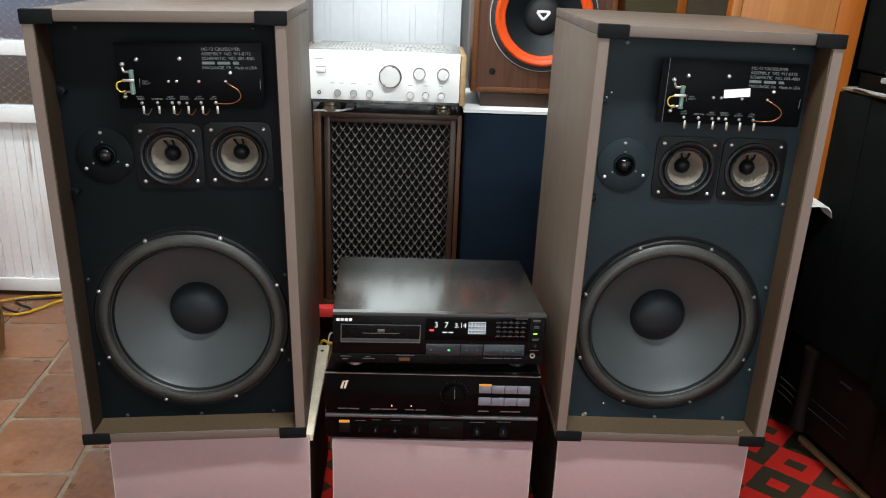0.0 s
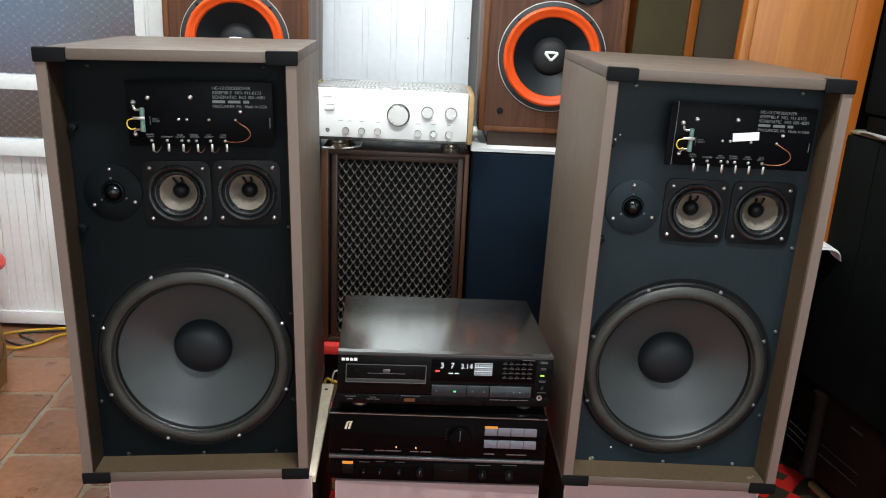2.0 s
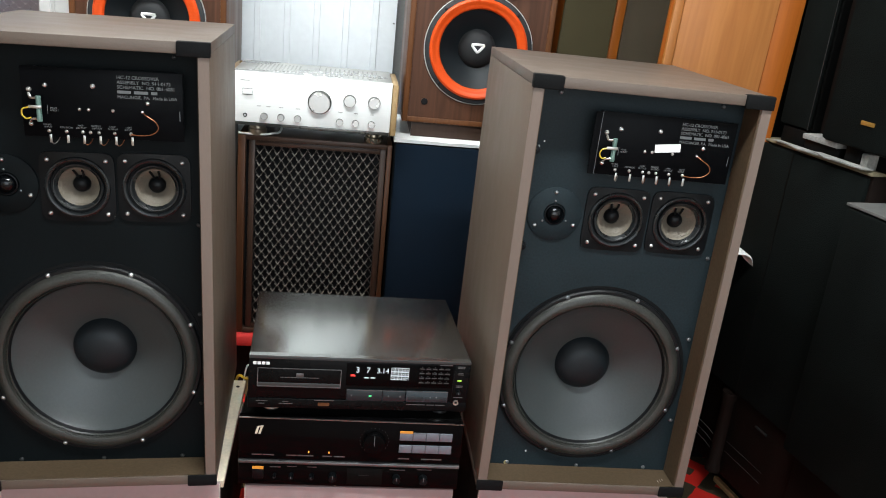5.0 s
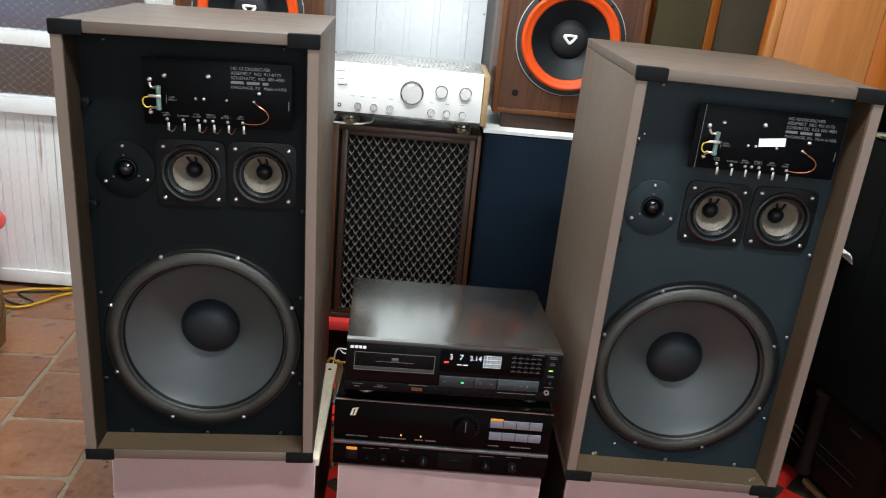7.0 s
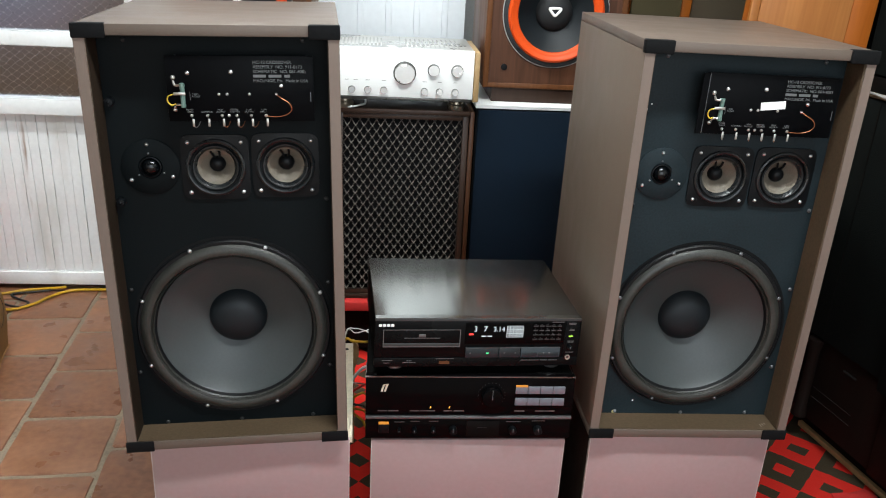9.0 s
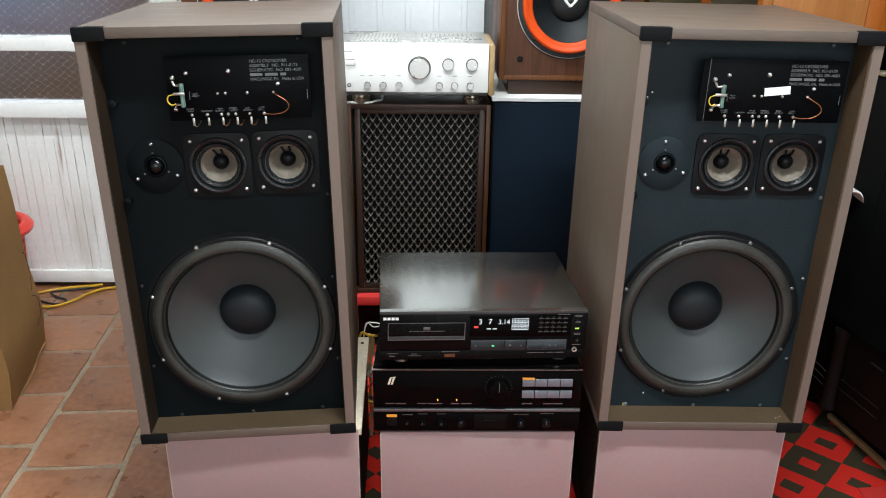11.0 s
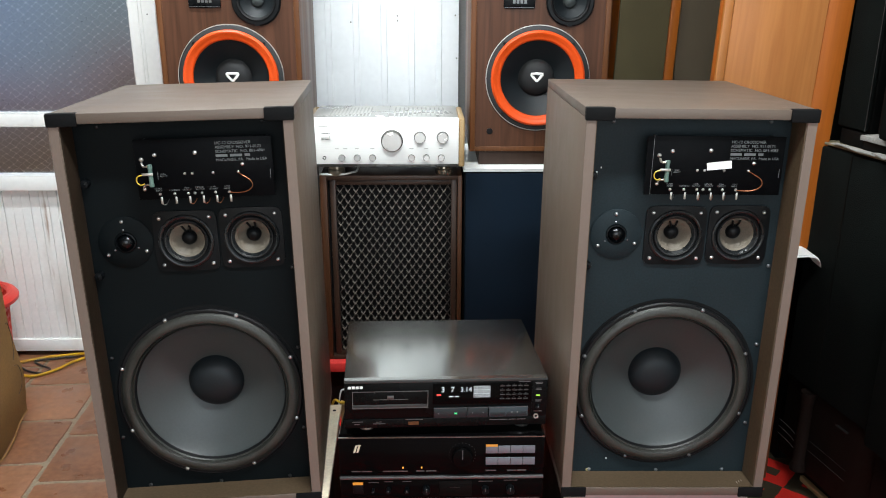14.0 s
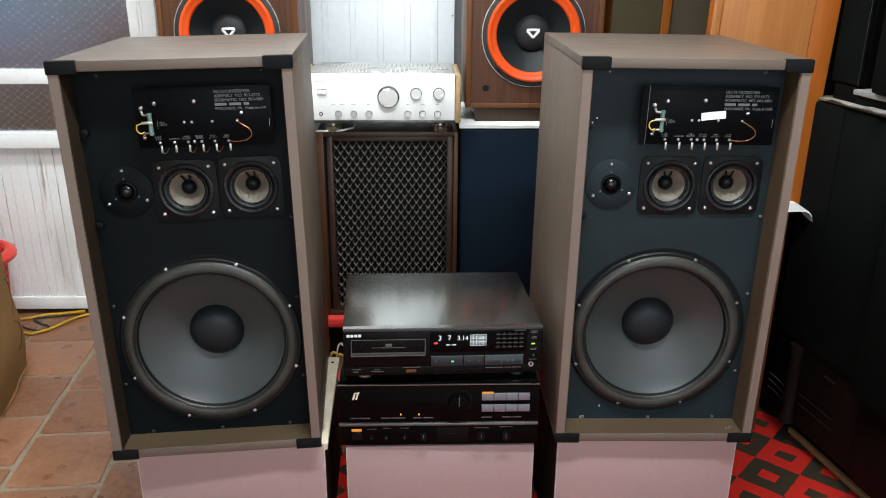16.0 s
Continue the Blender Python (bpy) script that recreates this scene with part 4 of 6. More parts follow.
# ---- disc player ----
cd = thing("disc_player", pose(0.0012, -0.003, 0.4688, -0.7, 1.0, 3.2) @ Matrix.Diagonal((1, 1.045, 1.03, 1)), "black compact disc player with a lit display, on the amplifier", "disc player")
part("case", boxm(-0.2145, 0.2145, 0.012, 0.313, 0.0205, 0.1235, bevel=0.002), BLACK_CASE, cd)
part("cover", boxm(-0.2155, 0.2155, 0.0122, 0.314, 0.1238, 0.1268, bevel=0.0012), CD_TOP, cd, "brushed dark metal cover")
part("lip_top", boxm(-0.2155, 0.2155, -0.0015, 0.0118, 0.1276, 0.1281), CD_TOP, cd)
part("front_lip", boxm(-0.216, 0.216, -0.002, 0.012, 0.1212, 0.1275, bevel=0.0012), CD_LIP, cd, "dark satin front lip")
part("fascia", boxm(-0.216, 0.216, 0.0, 0.0115, 0.040, 0.121, bevel=0.001), CD_BLACK, cd)
part("lower_strip", boxm(-0.216, 0.216, -0.0015, 0.0115, 0.0195, 0.0392, bevel=0.001), CD_BLACK, cd)
part("side_fascia", boxm(0.184, 0.216, -0.0018, 0.0, 0.0395, 0.1208, bevel=0.0005), CD_BLACK, cd)
for sx in (-1, 1):
    for y in (0.035, 0.29):
        part("foot", lathem([(0, 0.0025), (0.016, 0.0025), (0.019, 0.006), (0.0185, 0.0145), (0.021, 0.021), (0, 0.021)], 24, pose(sx * 0.17, y, 0)), SILVER_LINE if y < 0.1 else PLASTIC, cd, "turned metal foot")
part("tray_bevel", boxm(-0.199, -0.040, -0.0032, -0.0022, 0.0658, 0.0735, bevel=0.0004), CD_LIP, cd)
tray = part("disc_tray", boxm(-0.199, -0.040, -0.0025, 0.001, 0.0655, 0.1025, bevel=0.0008), CD_BLACK, cd, "black tray front with a pale rim")
for a in ((-0.1995, -0.0395, 0.1022, 0.1035), (-0.1995, -0.0395, 0.0648, 0.0668), (-0.1995, -0.1980, 0.0668, 0.1022), (-0.0410, -0.0395, 0.0668, 0.1022)):
    part("rim", boxm(a[0], a[1], -0.0034, -0.0024, a[2], a[3]), DULL_STEEL, tray)
part("tray_line", boxm(-0.156, -0.082, -0.0030, -0.0024, 0.0840, 0.0853), DULL_STEEL, tray)
part("disc_mark", boxm(-0.126, -0.112, -0.0031, -0.0024, 0.0865, 0.0935, bevel=0.0003), DULL_STEEL, tray)
for x in (-0.176, -0.063):
    part("recess", lathem([(0.004, 0), (0.004, 0.0006), (0, 0.0006)], 16, at_face(x, 0.0885, -0.0024)), BLACK_CASE, tray)
bm = bmesh.new()
for k in range(4):
    box(bm, -0.2085 + 0.0082 * k, -0.2020 + 0.0082 * k, -0.0008, 0.0, 0.1085, 0.1145, bevel=0.0004)
part("badge", bm, PAPER, cd, "white badge shape")
disp = part("display_window", boxm(-0.030, 0.182, -0.0012, 0.001, 0.0705, 0.1175, bevel=0.0004), GLOSS_BLACK, cd, "dark display window")
for txt, x, size in (("3", -0.0125, 0.0165), ("7", 0.008, 0.0165), ("3.14", 0.0285, 0.0145)):
    part("digits", letters(txt, size, at_face(x, 0.0985, -0.0014)), LED_WHITE, disp, "lit white digits")
part("red_mark", boxm(-0.0215, -0.0125, -0.0018, -0.0012, 0.0905, 0.0940), LED_RED, disp, "lit red mark")
for a in (0.005, 0.0175):
    part("white_mark", boxm(a, a + 0.009, -0.0018, -0.0012, 0.0870, 0.0890), LED_WHITE, disp)
for row in range(3):
    for k in range(5):
        x, z = 0.0575 + 0.0071 * k, 0.0855 + 0.0086 * row
        bm = bmesh.new()
        for a in ((x, x + 0.0066, z, z + 0.0007), (x, x + 0.0066, z + 0.0074, z + 0.0081), (x, x + 0.0007, z + 0.0007, z + 0.0074), (x + 0.0059, x + 0.0066, z + 0.0007, z + 0.0074), (x + 0.0022, x + 0.0048, z + 0.0034, z + 0.0044)):
            box(bm, a[0], a[1], -0.0018, -0.0012, a[2], a[3])
        part("track_cell", bm, LED_WHITE, disp)
for row in range(4):
    for k in range(5):
        x, z = 0.1185 + 0.0127 * k, 0.0785 + 0.0098 * row
        kp = part("number_key", boxm(x - 0.0048, x + 0.0048, -0.0035, -0.0012, z, z + 0.0046, bevel=0.0008), CD_BLACK, disp)
        part("key_mark", boxm(x - 0.0045, x + 0.0045, -0.0039, -0.0034, z + 0.0028, z + 0.004), DULL_STEEL, kp, "pale top edge")
        part("number_mark", boxm(x - 0.0008, x + 0.0008, -0.0018, -0.0012, z + 0.0054, z + 0.0066), DULL_STEEL, kp)
for x0, x1, mt, lab in ((-0.027, 0.0432, DARK_KEY, "dark teal play key"), (0.0442, 0.0896, DARK_KEY, "dark teal key"), (0.0912, 0.1755, TEAL_KEY, "teal-grey search key")):
    part("control_key", boxm(x0, x1, -0.0042, 0.0, 0.0405, 0.0632, bevel=0.001), mt, cd, lab)
for x0, x1 in ((0.094, 0.126), (0.129, 0.1725)):
    part("key_inset", boxm(x0, x1, -0.0048, -0.0040, 0.0425, 0.0525, bevel=0.0003), DARK_KEY, cd)
part("key_line", boxm(-0.027, 0.1755, -0.0044, -0.0040, 0.0622, 0.0634), DULL_STEEL, cd)
part("play_light", boxm(0.0170, 0.0225, -0.0050, -0.0040, 0.0490, 0.0525), LED_GREEN, cd, "lit green play mark")
for x in (-0.0185, 0.0545, 0.0775, 0.139, 0.151):
    part("key_mark", boxm(x, x + 0.0028, -0.0054, -0.0040, 0.0500, 0.0526), PRINT, cd)
part("lime_light", boxm(0.1915, 0.2, -0.0026, -0.0016, 0.0862, 0.0892), LED_LIME, cd, "lit lime-green light")
for z, w in ((0.1165, 0.016), (0.1135, 0.014), (0.103, 0.01), (0.1, 0.012), (0.076, 0.014), (0.0735, 0.012), (0.0505, 0.018)):
    part("label_bar", boxm(0.197 - w / 2, 0.197 + w / 2, -0.0024, -0.0017, z, z + 0.0013), DULL_STEEL, cd)
part("level_knob", lathem([(0.0045, 0), (0.0045, 0.009), (0.003, 0.0098), (0, 0.0098)], 20, at_face(0.1955, 0.0632, -0.0018)), PLASTIC, cd)
part("knob_pointer", boxm(0.195, 0.196, -0.0122, -0.0114, 0.0635, 0.0672), PRINT, cd)
part("headphone_socket", lathem([(0.0055, 0), (0.0055, 0.003), (0.003, 0.003), (0.003, -0.001)], 20, at_face(0.1935, 0.0405, -0.0018)), TIN, cd, "headphone socket with a metal ring")
for x0, x1, z in ((-0.2, -0.178, 0.0335), (-0.196, -0.184, 0.0278), (-0.15, -0.138, 0.0325), (-0.1565, -0.13, 0.0285), (0.093, 0.132, 0.0325), (0.135, 0.15, 0.0325), (0.153, 0.172, 0.0325), (0.153, 0.178, 0.1188), (-0.088, -0.05, 0.0368)):
    part("label_bar", boxm(x0, x1, -0.0022, -0.0014, z, z + 0.0014), DULL_STEEL, cd)
part("brown_label", boxm(-0.081, -0.059, -0.0022, -0.0014, 0.0255, 0.0325), RED_BROWN, cd)


# ---- low bench with a red cloth, behind ----
bench = thing("low_bench", pose(-0.15, 0.86, 0.0062), "low dark bench covered with a red cloth", "bench")
part("cloth", boxm(-0.72, 0.70, 0.0, 0.52, 0.180, 0.2135, bevel=0.006), RED_CLOTH, bench, "red cloth over the bench")
for x in (-0.70, -0.02, 0.64):
    part("leg_board", boxm(x, x + 0.03, 0.05, 0.50, 0.0, 0.1795), BLACK_CASE, bench)
part("front_board", boxm(-0.665, 0.635, 0.055, 0.07, 0.02, 0.1795), BLACK_CASE, bench)


# ---- lattice-fronted loudspeaker ----
lat = thing("lattice_loudspeaker", pose(-0.361, 0.887, 0.2215), "brown loudspeaker with a bronze diamond lattice front", "loudspeaker")
W, H = 0.4365, 0.613
for a in ((0, 0.0215, 0.0), (W - 0.0135, W, 0.0)):
    part("side_panel", boxm(a[0], a[1], 0, 0.36, 0, H, bevel=0.0012), DARK_WALNUT, lat)
part("top_panel", boxm(0.0218, W - 0.0138, 0, 0.36, H - 0.0135, H, bevel=0.0012), GRILLE_FRAME, lat)
part("bottom_panel", boxm(0.0218, W - 0.0138, 0, 0.36, 0, 0.0135, bevel=0.0012), GRILLE_FRAME, lat)
fx0, fx1, fz0, fz1 = 0.0305, W - 0.0165, 0.0145, H - 0.0145
for a in ((fx0, fx0 + 0.017, fz0, fz1), (fx1 - 0.017, fx1, fz0, fz1), (fx0 + 0.0172, fx1 - 0.0172, fz1 - 0.0145, fz1), (fx0 + 0.0172, fx1 - 0.0172, fz0, fz0 + 0.0145)):
    part("front_frame", boxm(a[0], a[1], 0.006, 0.02, a[2], a[3], bevel=0.001), GRILLE_FRAME, lat)
part("cloth", boxm(0.0218, W - 0.0138, 0.021, 0.026, 0.0138, H - 0.0138), BLACK_CLOTH, lat, "black cloth behind the lattice")


def lattice_bars(x0, x1, z0, z1, pw, ph, y, sgn):
    """Slanting bars of one direction, cut to the opening."""
    s = ph / pw * sgn
    c = z0 - (x1 - x0) * abs(s) - ph
    while c < z1 + (x1 - x0) * abs(s) + ph:
        pts = []
        for x in (x0, x1):
            z = c + s * (x - x0)
            if z0 <= z <= z1:
                pts.append((x, z))
        for z in (z0, z1):
            x = x0 + (z - c) / s
            if x0 < x < x1:
                pts.append((x, z))
        c += ph
        if len(pts) < 2:
            continue
        (ax, az), (bx, bz) = min(pts), max(pts)
        if math.hypot(bx - ax, bz - az) < 0.012:
            continue
        ln = math.hypot(bx - ax, bz - az)
        bm = boxm(0, ln, -0.004, 0.0036, -0.0013, 0.0013, bevel=0.0005, seg=1)
        bmesh.ops.transform(bm, matrix=pose(ax, y, az) @ Matrix.Rotation(-math.atan2(bz - az, bx - ax), 4, "Y"), verts=bm.verts)
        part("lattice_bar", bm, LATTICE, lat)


lattice_bars(fx0 + 0.0172, fx1 - 0.0172, fz0 + 0.0147, fz1 - 0.0147, 0.0246, 0.0352, 0.0145, 1)
lattice_bars(fx0 + 0.0172, fx1 - 0.0172, fz0 + 0.0147, fz1 - 0.0147, 0.0246, 0.0352, 0.0165, -1)


# Added pale Vs stand for the lit upper faces of the bars.
def chevron(bm, m):
    """A small raised V standing on a crossing, its arms along the bars."""
    a, c, s, t = 0.0110, math.sin(math.atan2(0.0246, 0.0352)), math.cos(math.atan2(0.0246, 0.0352)), 0.00095
    out = [(0, -t), (a * c + t * s, a * s - t * c), (a * c - t * s, a * s + t * c), (0, t * 2.4), (-a * c + t * s, a * s + t * c), (-a * c - t * s, a * s - t * c)]
    near = [bm.verts.new(m @ Vector((x, -0.0065, z))) for x, z in out]
    far = [bm.verts.new(m @ Vector((x, 0.0, z))) for x, z in out]
    for q in ((0, 1, 2, 3), (0, 3, 4, 5)):
        bm.faces.new([near[k] for k in q])
    for k in range(6):
        bm.faces.new((near[k], near[(k + 1) % 6], far[(k + 1) % 6], far[k]))


lx0, lx1, lz0, lz1 = fx0 + 0.0172, fx1 - 0.0172, fz0 + 0.0147, fz1 - 0.0147
c_first = lz0 - (lx1 - lx0) * 0.0352 / 0.0246 - 0.0352
spots = []
for row in range(34):
    z = lz0 + ((c_first - lz0) % 0.0176) + 0.0176 * row
    if z > lz1 - 0.012:
        break
    x = lx0 + (0.0123 if round((z - c_first) / 0.0176) % 2 else 0.0246)
    while x <= lx1 - 0.011:
        spots.append((x, z))
        x += 0.0246
one = bmesh.new()
chevron(one, Matrix())
chevron_me = finish(one, "chevron", LATTICE_LIT)
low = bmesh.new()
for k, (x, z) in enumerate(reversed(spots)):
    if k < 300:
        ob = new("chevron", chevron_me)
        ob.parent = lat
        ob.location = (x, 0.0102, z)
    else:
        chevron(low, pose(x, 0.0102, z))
rest_low = new("chevron_field", finish(low, "chevron_field", LATTICE_LIT))
rest_low.parent = lat
tagged(rest_low, "raised pale chevrons for the lit bar tops, low on the lattice", kind="stuff")


# ---- navy cloth loudspeakers carrying the tall pair ----
def navy_speaker(x, label):
    sp = thing("navy_loudspeaker", pose(x, 0.90, 0.22), label, "loudspeaker", "navy loudspeakers")
    part("cabinet", boxm(0, 0.42, 0.012, 0.40, 0, 0.6225, bevel=0.002), BLACK_CASE, sp)
    part("grille", boxm(0.004, 0.416, 0.0, 0.0115, 0.004, 0.6185, bevel=0.004), NAVY_CLOTH, sp, "navy grille cloth")


navy_speaker(0.082, "loudspeaker with a dark navy cloth front on the bench")
navy_speaker(-0.835, "loudspeaker with a dark navy cloth front on the bench")


def foam_sheet(x0, x1, y0, label):
    bm = bmesh.new()
    n = 18
    rows = []
    for k in range(n + 1):
        x = x0 + (x1 - x0) * k / n
        dz = 0.0008 * math.sin(k * 1.7) + 0.0006 * math.sin(k * 0.6 + x0)
        rows.append([bm.verts.new(v) for v in ((x, y0 + 0.0012 * math.sin(k * 0.9), 0.8435), (x, y0 - 0.002 + 0.0012 * math.sin(k * 0.9), 0.853 + dz), (x, y0 + 0.02, 0.8562), (x, 1.30, 0.8562), (x, 1.30, 0.8435))])
    for a, b in zip(rows, rows[1:]):
        for i in range(5):
            j = (i + 1) % 5
            bm.faces.new((a[i], a[j], b[j], b[i]))
    bm.faces.new(rows[0]), bm.faces.new(rows[-1])
    return solo("foam_sheet", bm, PAPER, label, "foam sheet", "white sheets")


foam_sheet(0.079, 0.545, 0.902, "white foam sheet on top of a navy loudspeaker")
foam_sheet(-0.86, -0.395, 0.902, "white foam sheet on top of a navy loudspeaker")


# ---- tall walnut loudspeakers with orange surrounds ----
CAP_GREY = surf("charcoal_cap", (0.013, 0.0135, 0.0145), 0.6, var=0.15, scale=9, fine=300, bump=0.15, spec=0.3)

def orange_speaker(m, label):
    sp = thing("tall_loudspeaker", m, label, "loudspeaker", "pair of tall loudspeakers")
    w, h, d = 0.414, 0.775, 0.36
    part("plinth", boxm(-w / 2 + 0.030, w / 2 - 0.030, 0.008, d - 0.02, 0, 0.0425), GRILLE_FRAME, sp, "recessed dark brown plinth")
    for a in ((-w / 2, -w / 2 + 0.0165), (w / 2 - 0.0165, w / 2)):
        part("side_panel", boxm(a[0], a[1], 0, d, 0.043, h, bevel=0.0018), WALNUT_EDGE, sp)
    part("bottom_panel", boxm(-w / 2 + 0.0167, w / 2 - 0.0167, 0, d, 0.043, 0.0575, bevel=0.0015), WALNUT_EDGE, sp)
    part("top_panel", boxm(-w / 2 + 0.0167, w / 2 - 0.0167, 0, d, h - 0.0165, h, bevel=0.0015), WALNUT_EDGE, sp)
    part("baffle", holed_plate(-w / 2 + 0.0167, w / 2 - 0.0167, 0.0577, h - 0.0167, 0.004, 0.018, ((-0.004, 0.2645, 0.127), (0.084, 0.487, 0.054), (0.01, 0.645, 0.046))), WALNUT, sp, "walnut veneered baffle")
    part("back_panel", boxm(-w / 2 + 0.0167, w / 2 - 0.0167, d - 0.02, d - 0.002, 0.0577, h - 0.0167), DARK_WOOD, sp)
    m = at_face(-0.004, 0.2645, 0.004) @ Matrix.Diagonal((1.025, 1.025, 1, 1))
    wf = thing_part("woofer", sp, "woofer with a bright orange surround")
    part("trim_ring", lathem([(0.1532, 0), (0.1532, 0.0035), (0.1527, 0.0045), (0.1517, 0.0045), (0.1508, 0.003)], 72, m), WHITE_TRIM, wf, "pale trim ring")
    part("chassis", lathem([(0.1508, 0.0), (0.1508, 0.0055), (0.148, 0.0075), (0.134, 0.0085), (0.128, 0.004)], 72, m), PLASTIC_MATT, wf, "black chassis ring")
    part("surround", lathem([(0.1385, 0.008), (0.1365, 0.0135), (0.132, 0.0165), (0.1265, 0.0155), (0.1225, 0.0125), (0.119, 0.0115), (0.114, 0.011), (0.111, 0.0085), (0.109, 0.003)], 72, m), ORANGE_RUBBER, wf, "bright orange rolled surround")
    part("cone", lathem([(0.1105, 0.004), (0.09, -0.009), (0.07, -0.022), (0.052, -0.033)], 72, m), DUST_CAP, wf, "black cone")
    part("dust_cap", lathem([(0.0545, -0.034), (0.052, -0.027), (0.042, -0.0195), (0.028, -0.015), (0.012, -0.0128), (0, -0.0125)], 48, m), CAP_GREY, wf)
    lg = bmesh.new()
    for (ax, az), (bx, bz) in (((-0.018, 0.011), (0.018, 0.011)), ((-0.018, 0.011), (0.0, -0.010)), ((0.018, 0.011), (0.0, -0.010))):
        tube(lg, [m @ Vector((ax, az, -0.0138 - abs(ax) * 0.05)), m @ Vector(((ax + bx) / 2 * 1.12, (az + bz) / 2 * 1.12, -0.0135)), m @ Vector((bx, bz, -0.0138 - abs(bx) * 0.05))], 0.0042, 6, 4)
    part("cap_mark", lg, WHITE_MARK, wf, "plain white mark")
    for k in range(4):
        a = radians(45 + 90 * k)
        screw(wf, -0.004 + 0.1465 * math.cos(a), 0.2645 + 0.1465 * math.sin(a), -0.0045, 0.004, GASKET)
    md = thing_part("midrange", sp, "black midrange driver")
    m2 = at_face(0.084, 0.487, 0.004)
    part("frame", lathem([(0.071, 0), (0.071, 0.006), (0.067, 0.009), (0.058, 0.009), (0.055, 0.004)], 56, m2), PLASTIC, md)
    part("surround", lathem([(0.059, 0.0085), (0.055, 0.011), (0.05, 0.0085), (0.048, 0.003)], 48, m2), GASKET, md)
    part("cone", lathem([(0.049, 0.003), (0.03, -0.010), (0.018, -0.017)], 48, m2), DUST_CAP, md)
    part("dust_cap", lathem([(0.0195, -0.017), (0.016, -0.009), (0.008, -0.0045), (0, -0.003)], 32, m2), CONE, md)
    part("notch", boxm(0.077, 0.091, -0.006, 0.0, 0.4165, 0.4225), PLASTIC, md)
    tw = thing_part("tweeter", sp, "black horn tweeter")
    part("horn", boxm(-0.075, 0.095, -0.003, 0.004, 0.59, 0.70, bevel=0.004), PLASTIC, tw)
    part("throat", lathem([(0.048, 0.0035), (0.03, -0.006), (0.012, -0.014), (0, -0.014)], 40, at_face(0.01, 0.645, 0.0)), GASKET, tw)
    bd = part("badge_plate", boxm(-0.112, -0.019, -0.002, 0.004, 0.467, 0.523, bevel=0.0035), PLASTIC, sp, "small black badge plate")
    part("badge_rim", boxm(-0.109, -0.022, -0.0026, -0.0019, 0.4695, 0.4705), DULL_STEEL, bd)
    for k in range(4):
        part("badge_bar", boxm(-0.085 + 0.011 * k, -0.0775 + 0.011 * k, -0.0026, -0.0019, 0.481, 0.493), DULL_STEEL, bd)
    part("grille_socket", lathem([(0.0095, 0), (0.0095, 0.002), (0.007, 0.0025), (0, 0.0015)], 20, at_face(-0.1455, 0.1045, 0.004)), GASKET, sp)
    part("grille_socket", lathem([(0.0095, 0), (0.0095, 0.002), (0.007, 0.0025), (0, 0.0015)], 20, at_face(0.1455, 0.1045, 0.004)), GASKET, sp)
    return sp


orange_speaker(pose(0.306, 0.938, 0.857, 0, 0, -0.5), "tall walnut loudspeaker with an orange woofer surround, beside the silver amplifier")
orange_speaker(pose(-0.6115, 0.938, 0.857, 0, 0, 0.8), "tall walnut loudspeaker with an orange woofer surround, behind an organ loudspeaker")


# ---- silver amplifier ----
FOOT = surf("bronze_metal_foot", (0.3, 0.26, 0.2), 0.3, 0.8, var=0.1, bump=0.02)
sa = thing("silver_amplifier", pose(0.0, 0.867, 0.8302), "pale champagne stereo amplifier with wooden cheeks on the lattice loudspeaker", "amplifier")
part("case", boxm(-0.376, 0.060, 0.012, 0.262, 0.046, 0.180, bevel=0.002), CHAMPAGNE_TOP, sa)
part("fascia", boxm(-0.379, 0.0625, 0.0, 0.0118, 0.045, 0.184, bevel=0.002), CHAMPAGNE, sa, "pale champagne front panel")
part("lower_lip", boxm(-0.377, 0.060, 0.003, 0.014, 0.036, 0.0448, bevel=0.001), KNOB_SIDE, sa)
part("cover", boxm(-0.377, 0.061, 0.0121, 0.262, 0.1803, 0.1835, bevel=0.001), CHAMPAGNE_TOP, sa)
for x0, x1 in ((-0.397, -0.3795), (0.063, 0.0805)):
    part("wooden_cheek", boxm(x0, x1, 0.002, 0.262, 0.036, 0.180, bevel=0.004), HONEY, sa, "honey-coloured wooden cheek")
for g0, g1 in ((-0.325, -0.205), (-0.13, 0.02)):
    for k in range(12):
        x = g0 + (g1 - g0) * k / 11
        part("vent_slot", boxm(x - 0.0022, x + 0.0022, 0.045, 0.215, 0.1832, 0.1841), VENT, sa)
part("cover_seam", boxm(-0.1495, -0.1485, 0.014, 0.26, 0.1834, 0.1842), KNOB_SIDE, sa)
for x in (-0.31, 0.02):
    for y in (0.045, 0.22):
        part("foot", lathem([(0, 0.0046), (0.024, 0.0046), (0.0265, 0.009), (0.0265, 0.021), (0.023, 0.024), (0.023, 0.030), (0.02, 0.036), (0, 0.037)], 28, pose(x, y, 0)), FOOT, sa, "round metal foot")


def dial(x, z, r, depth):
    kn = part("knob", lathem([(r * 0.97, depth * 0.9), (r * 0.92, depth), (0, depth)], 40, at_face(x, z, 0)), KNOB, sa, "turned metal knob")
    part("barrel", lathem([(r * 1.03, 0), (r * 1.03, 0.002), (r, 0.003), (r, depth * 0.86), (r * 0.97, depth * 0.9)], 40, at_face(x, z, 0)), KNOB_SIDE, kn, "darker knob barrel")
    part("skirt", lathem([(r * 1.1, 0), (r * 1.1, 0.0012), (r * 1.0, 0.0014)], 40, at_face(x, z, 0)), KNOB_SIDE, kn)
    return kn


